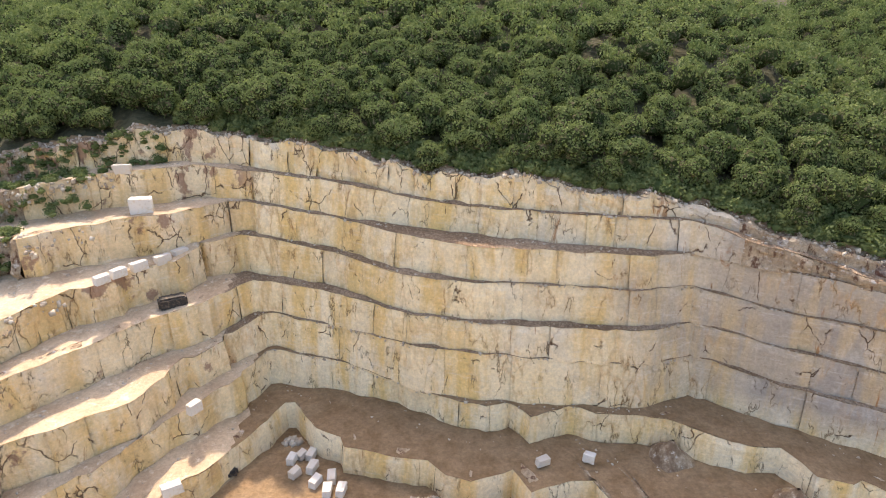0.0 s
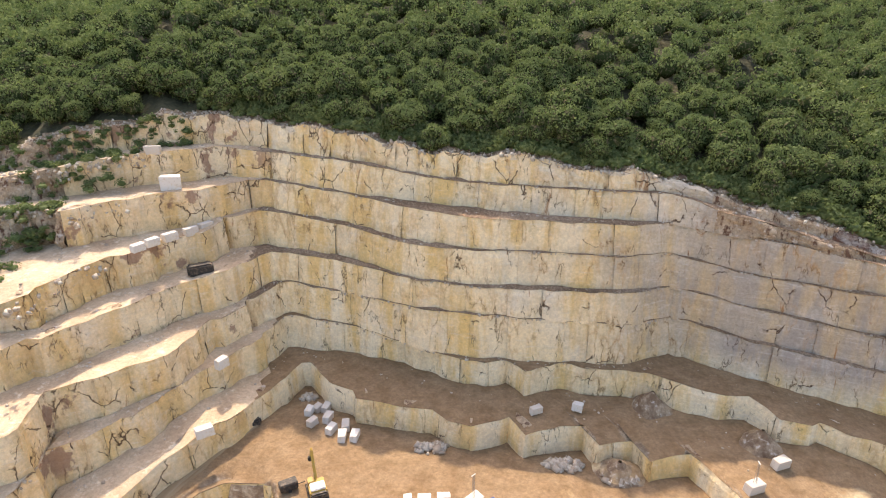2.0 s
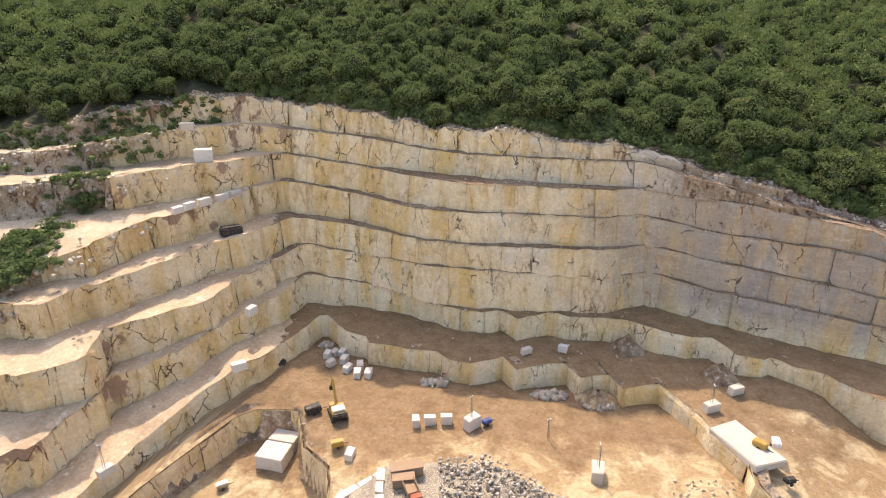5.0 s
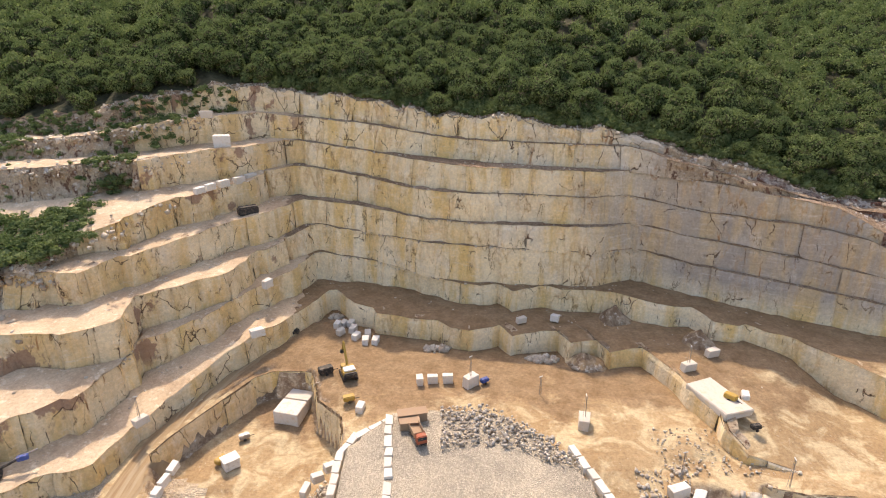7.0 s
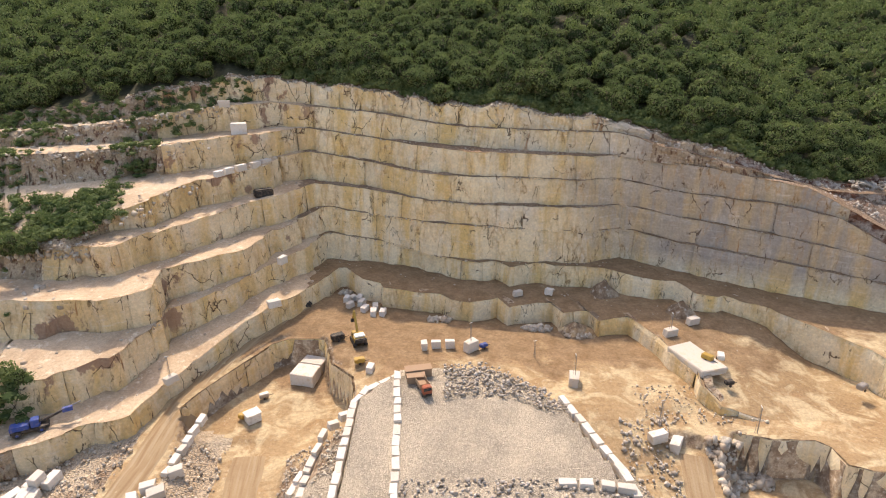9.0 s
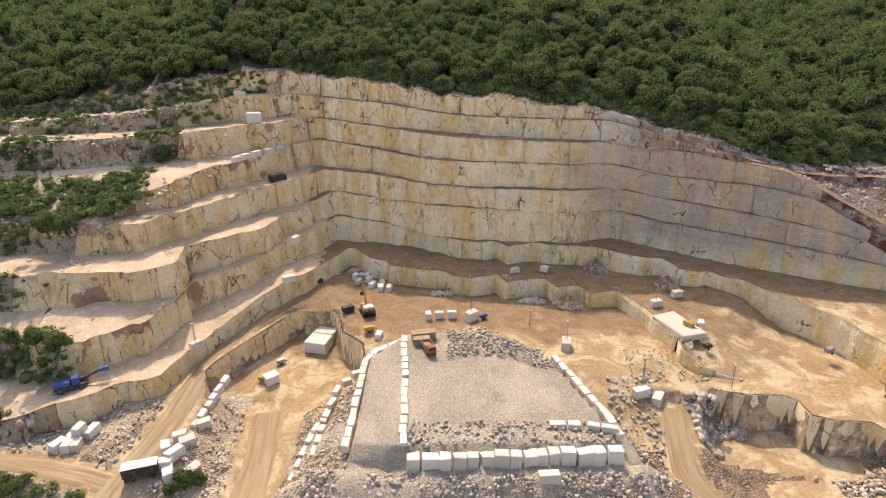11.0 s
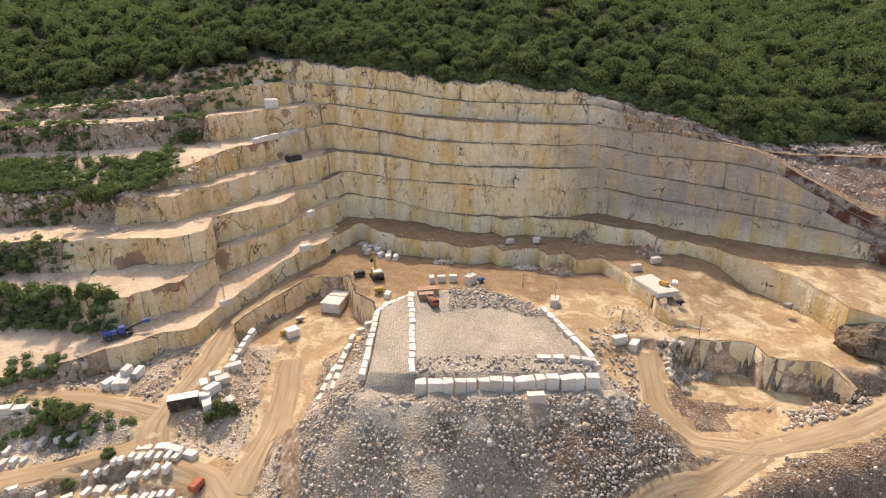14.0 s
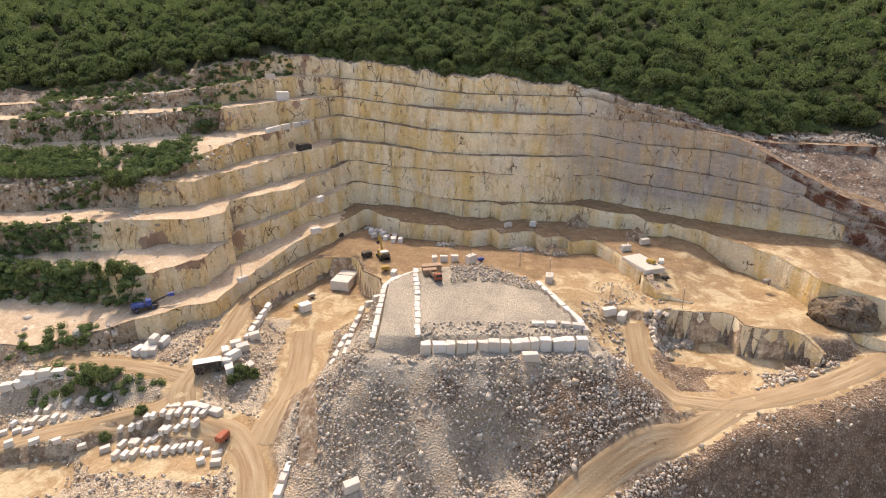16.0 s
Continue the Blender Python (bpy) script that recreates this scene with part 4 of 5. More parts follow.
def along(k, n, x0, x1, lo, hi, sizes, drop=0.0):
    """Stones strewn on a bench: between its crest (0) and the foot of the face above (1)."""
    r, a, b = ROCK_SEED, CREST[k], FOOT[k - 1] if k else CREST[0]
    ok = np.where((a[:, 0] > x0) & (a[:, 0] < x1))[0]
    i, u = r.choice(ok, n), r.uniform(lo, hi, n)
    p = a[i] * (1 - u)[:, None] + b[i] * u[:, None]
    p[:, :2] += r.uniform(-0.9, 0.9, (n, 2))
    p[:, 2] += r.uniform(-drop, 0, n) + 0.1
    return p, r.uniform(sizes[0], sizes[1], n)


for k in range(1, 8):
    p, s = along(k, 260, -86, 84, 0.55, 1.0, (0.08, 0.4))
    rubble("ledge_chips", p, s, M_RUBBLE, "stone chips along the back of the ledge")
    p, s = along(k, 330, -150, -84, 0.0, 1.0, (0.25, 1.1), 3.5)
    rubble("slope_stones", p, s, M_RUBBLE, "weathered stones on the overgrown western slope")
    if k < 4:
        p, s = along(k, 900, -150, -68, -0.2, 1.0, (0.12, 0.7), 3.0)
        rubble("slope_stones", p, s, M_RUBBLE, "pale broken stone on the bank below the forest")


def slope_point(u, v):
    """A place on the eastern scree slope: u runs east, v runs up."""
    low = np.array([(92.0, 81.5, 27.6), (108.0, 75.0, 19.6), (160.0, 52.0, -2.0)])
    high = np.array([(93.0, 90.5, 30.2), (112.0, 97.0, 28.4), (160.0, 106.0, 26.0)])
    lo = np.array([np.interp(u, (0, 0.3, 1), low[:, k]) for k in range(3)])
    hi = np.array([np.interp(u, (0, 0.3, 1), high[:, k]) for k in range(3)])
    p = lo + (hi - lo) * v
    p[2] += 1.3 * wobble(p[0], p[1], p[2], 0.12) + 0.6 * wobble(p[0], p[1], p[2], 0.4) + 1.5 * math.sin(v * math.pi) * 0.6
    return p


NU, NV = 60, 44
verts = [slope_point(i / (NU - 1), j / (NV - 1)) for j in range(NV) for i in range(NU)]
slope = mesh("scree_slope", verts, grid_faces(NV, NU), M_SCREE)
tagged(slope, "reddish earth and grey scree slope east of the benches", "slope", kind="structure")
uu, vv = ROCK_SEED.uniform(0, 1, 1500), ROCK_SEED.uniform(0.05, 1, 1500)
p = np.array([slope_point(a, b) for a, b in zip(uu, vv)])
rubble("scree", p, 0.08 + 0.6 * ROCK_SEED.uniform(0, 1, len(p)) ** 3, M_GREYRUB, "grey broken stone on the eastern slope")
uu, vv = ROCK_SEED.uniform(0.2, 1, 900), ROCK_SEED.uniform(0.86, 1.02, 900)
p = np.array([slope_point(a, b) for a, b in zip(uu, vv)]) + (0, -0.4, 0.6)
rubble("scree_heap", p, 0.16 + 0.45 * ROCK_SEED.uniform(0, 1, len(p)) ** 2, M_GREYRUB, "heap of pale broken stone below the forest")
verts = []
for i in range(40):
    u, v = 0.75 * i / 39, 0.02
    for w in (-0.10, -0.05, 0.0, 0.05, 0.10):
        q = slope_point(u, v + w)
        lift = 0.35 if abs(w) < 0.08 else -0.4
        verts.append((q[0], q[1] - lift, q[2] + lift))
tagged(mesh("slope_track", verts, grid_faces(40, 5), M_SOIL, smooth=True), "pale dirt track across the eastern slope", "track", kind="structure")
p, s = along(0, 1500, -100, 100, 0, 0, (0.15, 0.6))
p[:, 0] += ROCK_SEED.uniform(-0.8, 0.8, len(p))
p[:, 1] += ROCK_SEED.uniform(-0.3, 2.8, len(p))
p[:, 2] = np.maximum(p[:, 2] - 0.2, ground_height(p[:, 0], p[:, 1]) - 0.1)
s *= ROCK_SEED.uniform(0.3, 1.1, len(s)) ** 1.5
rubble("rim_stones", p, s, M_RUBBLE, "loose weathered stones along the rim")

# the dark spur beside the eastern road
bm = bmesh.new()
bmesh.ops.create_icosphere(bm, subdivisions=4, radius=1)
for v in bm.verts:
    q = v.co.copy()
    d = 1 + 0.28 * noise.noise(q * 1.4) + 0.16 * noise.noise(q * 4) + 0.07 * noise.noise(q * 11)
    v.co = Vector((q.x * 8.5, q.y * 6.5, q.z * 6)) * d
spur = part("rock_spur", bm, M_SPUR, None)
spur.location = (99, 32, -5.5)
tagged(spur, "dark weathered rock spur beside the dusty road", "rock")


def road(name, rows, width, label):
    """A beaten strip that follows the ground along a chain of stretches."""
    line = resample([(r[0], r[1], 0) for r in rows] + [(rows[-1][3], rows[-1][4], 0)], 8 * len(rows) + 1)
    for _ in range(6):
        line[1:-1] = (line[:-2] + 2 * line[1:-1] + line[2:]) / 4
    side, verts, uvs, far = outward(line), [], [], 0.0
    for i, p in enumerate(line):
        far += 0 if i == 0 else float(np.linalg.norm(p - line[i - 1]))
        for j in range(9):  # heights follow below
            w = (j / 4 - 1) * width * (1 + 0.18 * wobble(p[0] + 9 * (j > 4), p[1], 2, 0.2))
            x, y = p[0] + side[i][0] * w, p[1] + side[i][1] * w
            z = 0.35 * wobble(x, y, 0, 0.13) + 0.15 * wobble(x, y, 4, 0.5)
            verts.append((x, y, z + (0.16 if 0 < j < 8 else -0.5)))
            uvs.append((j / 8, far))
    verts = np.array(verts)
    verts[:, 2] += ground_height(verts[:, 0], verts[:, 1])
    ob = mesh(name, verts, grid_faces(len(line), 9), M_ROAD, smooth=True)
    layer = ob.data.uv_layers.new(name="UVMap")
    for loop in ob.data.loops:
        layer.data[loop.index].uv = uvs[loop.vertex_index]
    return tagged(ob, label, "road", kind="structure")


road("road_west", ROAD_WEST, 3.6, "rutted ochre haul road below the benches")
road("road_middle", ROAD_YARD[:2], 2.8, "narrow beaten track above the yard")
road("road_yard", ROAD_YARD[2:5], 3.0, "beaten track past the block yard")
road("road_pit", PIT[2:4], 4.0, "dusty track leading out of the pit")
road("road_east", EAST[:3], 3.2, "haul road beside the terrace")
road("road_front", [EAST[7], EAST[6]][::-1], 3.4, "haul road along the lower slope")
road("road_far", EAST[3:6], 3.6, "haul road to the eastern slope")


def soil_mound(x, y, z, radius, height, seed):
    """A tipped cone of loose soil with an uneven skirt."""
    bm = bmesh.new()
    bmesh.ops.create_cone(bm, segments=28, radius1=radius, radius2=0.3, depth=height)
    bmesh.ops.subdivide_edges(bm, edges=list(bm.edges), cuts=3, use_grid_fill=True)
    for v in bm.verts:
        d = noise.noise(v.co * 0.35 + Vector((seed, 0, 0)))
        v.co += Vector((v.co.x, v.co.y, 0)) * 0.3 * d + Vector((0, 0, 0.45 * d + height / 2 - 0.4))
    ob = part("soil_mound", bm, M_SOIL, None)
    ob.location = (x, y, z)
    return tagged(ob, "brown mound of loose soil against a low face", "soil mound", "soil mounds")


soil_mound(41.5, 87.2, 0.7, 3.8, 4.4, 1)
soil_mound(58.2, 76.2, 0.4, 3.6, 3.8, 7)
soil_mound(31.5, 73.2, -3.4, 4.4, 2.8, 13)

# ---- trees ----
LEAF_SEED = np.random.RandomState(11)


def crown(radius, height, clumps, leaf_count, leaf, seed):
    """A crown as many small leaf sprays on the skins of overlapping clumps, with an inner mass coloured dark as shade.
    """
    r = np.random.RandomState(seed)
    c = r.normal(0, 1, (clumps, 3))
    c /= np.linalg.norm(c, axis=1)[:, None]
    c[:, 2] = c[:, 2] * 0.8 + 0.1
    c *= np.array([radius * 0.58, radius * 0.58, height * 0.38])
    c[:, 2] += height * 0.5
    size = r.uniform(0.36, 0.58, clumps) * radius
    which = r.randint(0, clumps, leaf_count)
    d = r.normal(0, 1, (leaf_count, 3))
    d[:, 2] += 0.45
    d /= np.linalg.norm(d, axis=1)[:, None]
    at = c[which] + d * (size[which] * r.uniform(0.72, 1.08, leaf_count))[:, None] * np.array([1, 1, 0.85])
    nrm = d + r.normal(0, 0.34, (leaf_count, 3))
    nrm /= np.linalg.norm(nrm, axis=1)[:, None]
    u = np.cross(nrm, r.normal(0, 1, (leaf_count, 3)))
    u /= np.linalg.norm(u, axis=1)[:, None]
    w = np.cross(nrm, u)
    h = leaf * r.uniform(0.6, 1.25, leaf_count)[:, None]
    v = np.stack([at - u * h, at - w * h * 0.7, at + u * h, at + w * h * 0.7], 1).reshape(-1, 3)
    f = np.arange(len(v)).reshape(-1, 4)
    k = len(v)
    core_v, core_f = [], []
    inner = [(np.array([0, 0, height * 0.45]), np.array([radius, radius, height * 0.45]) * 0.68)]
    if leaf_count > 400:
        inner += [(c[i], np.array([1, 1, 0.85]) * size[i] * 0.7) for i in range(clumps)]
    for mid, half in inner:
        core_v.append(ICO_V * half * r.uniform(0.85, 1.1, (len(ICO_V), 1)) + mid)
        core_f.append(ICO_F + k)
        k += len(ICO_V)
    tri = np.concatenate(core_f)
    return np.concatenate([v] + core_v), f, tri


def crown_mesh(name, seed, radius, height, clumps, count, leaf):
    v, f, tri = crown(radius, height, clumps, count, leaf, seed)
    me = bpy.data.meshes.new(name)
    me.from_pydata(v.tolist(), [], f.tolist() + tri.tolist())
    me.materials.append(M_LEAF)
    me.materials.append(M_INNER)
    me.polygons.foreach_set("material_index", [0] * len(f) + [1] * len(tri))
    me.update()
    return me


def trunk_mesh(seed, height):
    """A tapered, slightly bent trunk with three limbs that reach into the crown."""
    r = random.Random(seed)
    bm = bmesh.new()

    def limb(a, b, ra, rb):
        d = (b - a)
        m = Matrix.Translation((a + b) / 2) @ d.to_track_quat("Z", "Y").to_matrix().to_4x4()
        bmesh.ops.create_cone(bm, segments=6, radius1=ra, radius2=rb, depth=d.length, matrix=m)

    knee = Vector((r.uniform(-0.3, 0.3), r.uniform(-0.3, 0.3), height * 0.45))
    limb(Vector((0, 0, -0.5)), knee, 0.22, 0.15)
    for _ in range(3):
        limb(knee, knee + Vector((r.uniform(-1.3, 1.3), r.uniform(-1.3, 1.3), height * 0.4)), 0.13, 0.04)
    me = bpy.data.meshes.new("trunk")
    bm.to_mesh(me)
    bm.free()
    me.materials.append(M_BARK)
    return me


CROWNS = [crown_mesh("crown", 100 + i, 3.3 + 0.3 * (i % 3), 5.4 + 0.5 * (i % 4), 13 + i % 4, 2300, 0.19) for i in range(10)]
TRUNKS = [trunk_mesh(i, 4.2) for i in range(4)]


def plant_tree(x, y, z, scale, label, group="trees along the rim", lift=2.2):
    base = new("tree")
    base.location = (x, y, z)
    base.rotation_euler = (0, 0, random.uniform(0, 6.28))
    base.scale = (scale, scale, scale * random.uniform(0.9, 1.15))
    t = new("trunk", random.choice(TRUNKS))
    t.parent = base
    c = new("crown", random.choice(CROWNS))
    c.parent = base
    c.location = (0, 0, lift)
    return tagged(base, label, "tree", group)


def build_forest():
    """The wood on the hill: the trees nearest the rim stand singly, the rest is one joined mesh."""
    r, rim = LEAF_SEED, CREST[0]
    spots = []
    y = 60.0
    while y < 300:
        step = 6.0 if y < 180 else 6.6 if y < 280 else 7.6
        half = 0.77 * (y + 102) + 10
        n = int(2 * half / step)
        x = np.linspace(-half, half, n) + r.uniform(-0.42, 0.42, n) * step
        spots.append(np.stack([x, y + r.uniform(-0.42, 0.42, n) * step, np.full(n, step)], 1))
        y += step * 0.9
    p = np.concatenate(spots)
    d, _ = nearest(rim, p[:, 0], p[:, 1])
    behind = p[:, 1] > np.interp(p[:, 0], rim[:, 0], rim[:, 1])
    edge = 0.8 + np.array([2.4 * (0.5 + wobble(a, b, 2, 0.07)) for a, b in p[:, :2]])
    edge += np.where(p[:, 0] < -62, 1.0, 0)
    keep = behind & (d > edge)
    p, d = p[keep], (d - edge)[keep]
    z = ground_height(p[:, 0], p[:, 1])
    order = np.argsort(d + 0.25 * np.abs(p[:, 0]))
    near = set(order[:290].tolist())
    for i in order[:290]:
        small = 0.75 if d[i] < 3 else 1.0
        plant_tree(p[i][0], p[i][1], z[i], small * random.uniform(0.95, 1.5), "broadleaf tree with a dense rounded green crown", lift=-0.6)
    bank = [crown(3.2, 5.4, 9, 400, 0.27, 300 + i) for i in range(12)]
    vs, fs, k = [], [], 0
    for i in range(len(p)):
        if i in near:
            continue
        v, f, tri = bank[r.randint(12)]
        a, s = r.uniform(0, 6.28), (0.66 + 0.62 * r.uniform(0, 1) ** 1.4) * (p[i][2] / 4.9) * (1.0 if d[i] > 6 else 0.8)
        c, q = math.cos(a), math.sin(a)
        w = np.stack([v[:, 0] * c - v[:, 1] * q, v[:, 0] * q + v[:, 1] * c, v[:, 2] * r.uniform(0.9, 1.25)], 1) * s
        w += (p[i][0], p[i][1], z[i] + r.uniform(-0.6, 3.2))
        vs.append(w)
        fs.append(f + k)
        fs.append(np.c_[tri, tri[:, :1]] + k)
        k += len(v)
    verts, faces = np.concatenate(vs), np.concatenate(fs)
    tri = faces[:, 3] == faces[:, 0]
    me = bpy.data.meshes.new("forest")
    quad, three = faces[~tri], faces[tri][:, :3]
    loops = np.r_[quad.ravel(), three.ravel()].astype(np.int32)
    total = np.r_[np.full(len(quad), 4), np.full(len(three), 3)].astype(np.int32)
    me.vertices.add(len(verts))
    me.vertices.foreach_set("co", verts.astype(np.float32).ravel())
    me.loops.add(len(loops))
    me.loops.foreach_set("vertex_index", loops)
    me.polygons.add(len(total))
    me.polygons.foreach_set("loop_start", np.r_[0, np.cumsum(total)[:-1]].astype(np.int32))
    me.polygons.foreach_set("loop_total", total)
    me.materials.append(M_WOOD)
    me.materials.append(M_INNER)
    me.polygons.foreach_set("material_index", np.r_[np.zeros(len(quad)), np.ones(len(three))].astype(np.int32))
    me.update(calc_edges=True)
    tagged(new("forest", me), "dense green broadleaf forest covering the hillside", "forest", kind="stuff")


def far_leaves():
    n = Nodes("forest_foliage", 0.9)
    n.b.inputs["Specular IOR Level"].default_value = 0.1
    tree = n.grey(n.cells(0.19, "F1", n.scaled(1, 1, 0.0), "Color"))
    base = n.mix(n.ramp(n.noise(0.03, 4), 0.38, 0.62), (0.118, 0.166, 0.062), (0.168, 0.212, 0.080))
    base = n.mix(n.ramp(tree, 0.3, 0.8, 0, 0.6), base, (0.082, 0.128, 0.052))
    base = n.mix(n.ramp(tree, 0.6, 0.25, 0, 0.6), base, (0.205, 0.236, 0.090))
    base = n.mix(n.ramp(n.noise(0.15, 3), 0.6, 0.75, 0, 0.7), base, (0.225, 0.225, 0.078))
    base = n.mix(n.ramp(n.island(), 0.5, 1, 0, 0.8), base, (0.250, 0.295, 0.130))
    base = n.mix(n.ramp(n.island(), 0.45, 0, 0, 0.75), base, (0.055, 0.090, 0.036))
    return n.leafy(base)


M_WOOD = far_leaves()
build_forest()


def shrubs(name, p, s, label):
    """Low bushes as one joined mesh."""
    r = LEAF_SEED
    bank = [crown(1.5, 2.0, 6, 120, 0.21, 600 + i) for i in range(6)]
    vs, fs, k = [], [], 0
    for q, sc in zip(p, s):
        v, f, tri = bank[r.randint(6)]
        a = r.uniform(0, 6.28)
        c, t = math.cos(a), math.sin(a)
        w = np.stack([v[:, 0] * c - v[:, 1] * t, v[:, 0] * t + v[:, 1] * c, v[:, 2]], 1) * sc + q
        vs.append(w - (0, 0, 0.5 * sc))
        fs += [[i + k for i in g] for g in f.tolist()] + [[i + k for i in g] for g in tri.tolist()]
        k += len(v)
    ob = mesh(name, np.concatenate(vs), fs, M_WOOD)
    return tagged(ob, label, "shrubs", kind="stuff")


for k, n, lo, hi, cut in ((1, 380, -1.0, 0.9, -70), (2, 400, -1.0, 0.5, -80), (3, 1300, -0.2, 0.75, -80), (4, 420, -1.0, 0.15, -92), (5, 300, -1.0, 0.05, -96), (6, 420, -1.0, 0.1, -86), (7, 120, -0.5, 0.3, -92)):
    r, a, b = LEAF_SEED, CREST[k], FOOT[k - 1]
    ok = np.where((a[:, 0] > -150) & (a[:, 0] < cut))[0]
    i, u = r.choice(ok, n), r.uniform(lo, hi, n)
    i = i[[wobble(a[j][0], 0.0, 30.0 * k, 0.035) + 0.22 * r.uniform(-1, 1) > (-0.16 if k in (3, 6) else -0.02) for j in i]]
    u = u[:len(i)]
    p = a[i] + (b[i] - a[i]) * np.clip(u, 0, 1)[:, None]
    down = np.clip(-u, 0, 1)
    p[:, :2] += outward(a)[i] * (down * 3.4)[:, None] + r.uniform(-1.6, 1.6, (len(i), 2))
    p[:, 2] -= down * (a[i][:, 2] - FOOT[k][i][:, 2])
    shrubs("bushes", p, r.uniform(0.4, 1.7 if k in (3, 6) else 1.2, len(i)), "dark green bushes on the overgrown western slope")
west = np.where((CREST[0][:, 0] > -150) & (CREST[0][:, 0] < -61))[0]
i, u = LEAF_SEED.choice(west, 300), LEAF_SEED.uniform(0, 1, 300)
p = CREST[0][i] * (1 - u)[:, None] + FOOT[0][i] * u[:, None] + np.c_[LEAF_SEED.uniform(-1, 1, 300), LEAF_SEED.uniform(-0.6, 0.4, 300), np.full(300, 0.2)]
shrubs("bushes", p, LEAF_SEED.uniform(0.4, 0.9, 300), "low green scrub on the bank below the forest")
rim_at = CREST[0][(CREST[0][:, 0] > -58) & (CREST[0][:, 0] < 130)]
p = rim_at[LEAF_SEED.randint(0, len(rim_at), 1300)] + np.c_[LEAF_SEED.uniform(-1.2, 1.2, 1300), LEAF_SEED.uniform(2.0, 9.5, 1300), np.zeros(1300)]
p[:, 2] = np.maximum(ground_height(p[:, 0], p[:, 1]), p[:, 2] - 0.6)
shrubs("rim_bushes", p, LEAF_SEED.uniform(0.5, 1.7, len(p)), "green bushes crowding the rim of the quarry")
x, y = LEAF_SEED.uniform(-98, -66, 70), LEAF_SEED.uniform(10, 20, 70)
ok = off_roads(x, y)
x, y = x[ok], y[ok]
shrubs("bushes", np.stack([x, y, ground_height(x, y)], 1), LEAF_SEED.uniform(0.5, 1.2, len(x)), "green bushes on the bank above the yard")
for x, y, s in ((-52, 17.4, 0.62), (-49.6, 19, 0.5), (-54, 15.6, 0.4), (-86, 13.4, 0.7), (-82, 14, 0.72), (-90, 12, 0.5), (-77, 1.5, 0.45), (-71, 6.6, 0.42)):
    plant_tree(x, y, ground_at(x, y) - 1.0, s, "small bushy green tree beside the yard road", "bushes in the yard", 1.0)
for x, y, z, s in ((-101, 68, 18.5, 0.85), (-97, 69, 18.5, 0.7), (-106, 67, 18, 0.6), (-91, 41.6, 1.8, 0.75), (-97, 42.5, 2.2, 0.6), (-86, 42.6, 1.5, 0.5)):
    plant_tree(x, y, z, s, "dark bushy tree on the edge of a bench", "trees on the benches", 1.2)

# ---- machines and fittings ----
M_YELLOW = plain("worn_yellow_paint", (0.46, 0.29, 0.06), 0.5)
M_DARK = plain("dark_greasy_steel", (0.045, 0.042, 0.04), 0.6, 0.3)
M_RED = plain("rusty_red_paint", (0.36, 0.10, 0.05), 0.7)
M_TAN = plain("rusted_sheet", (0.36, 0.24, 0.15), 0.8)
M_BLUE = plain("blue_paint", (0.04, 0.08, 0.28), 0.45)
M_WHITE = plain("dusty_white_paint", (0.70, 0.68, 0.63), 0.5)
M_GLASS = plain("dusty_dark_glass", (0.03, 0.035, 0.04), 0.1)
M_STEEL = plain("galvanised_steel", (0.35, 0.33, 0.31), 0.5, 0.6)


def box(sx, sy, sz, x=0, y=0, z=0, bevel=0.08, taper=0.0):
    bm = bmesh.new()
    bmesh.ops.create_cube(bm, size=1)
    for v in bm.verts:
        k = 1 - taper if v.co.z > 0 else 1
        v.co = Vector((v.co.x * sx * k, v.co.y * sy * k, (v.co.z + 0.5) * sz))
    bmesh.ops.bevel(bm, geom=list(bm.edges), offset=bevel, segments=2, affect="EDGES")
    bmesh.ops.translate(bm, verts=bm.verts, vec=(x, y, z))
    return bm


def beam(a, b, wa, wb, depth):
    """A tapered box girder from a to b."""
    a, b = Vector(a), Vector(b)
    d = b - a
    m = Matrix.Translation((a + b) / 2) @ d.to_track_quat("Z", "Y").to_matrix().to_4x4()
    bm = bmesh.new()
    bmesh.ops.create_cube(bm, size=1)
    for v in bm.verts:
        w = wb if v.co.z > 0 else wa
        v.co = Vector((v.co.x * depth, v.co.y * w, v.co.z * d.length))
    bmesh.ops.bevel(bm, geom=list(bm.edges), offset=0.05, segments=1, affect="EDGES")
    bm.transform(m)
    return bm


def wheel_bm(r, w, x, y, z):
    bm = bmesh.new()
    m = Matrix.Translation((x, y, z)) @ Matrix.Rotation(math.pi / 2, 4, "X")
    bmesh.ops.create_cone(bm, cap_ends=True, segments=18, radius1=r, radius2=r, depth=w, matrix=m)
    bmesh.ops.bevel(bm, geom=[e for e in bm.edges if abs(e.calc_length()) > 0], offset=0.06, segments=1, affect="EDGES")
    return bm


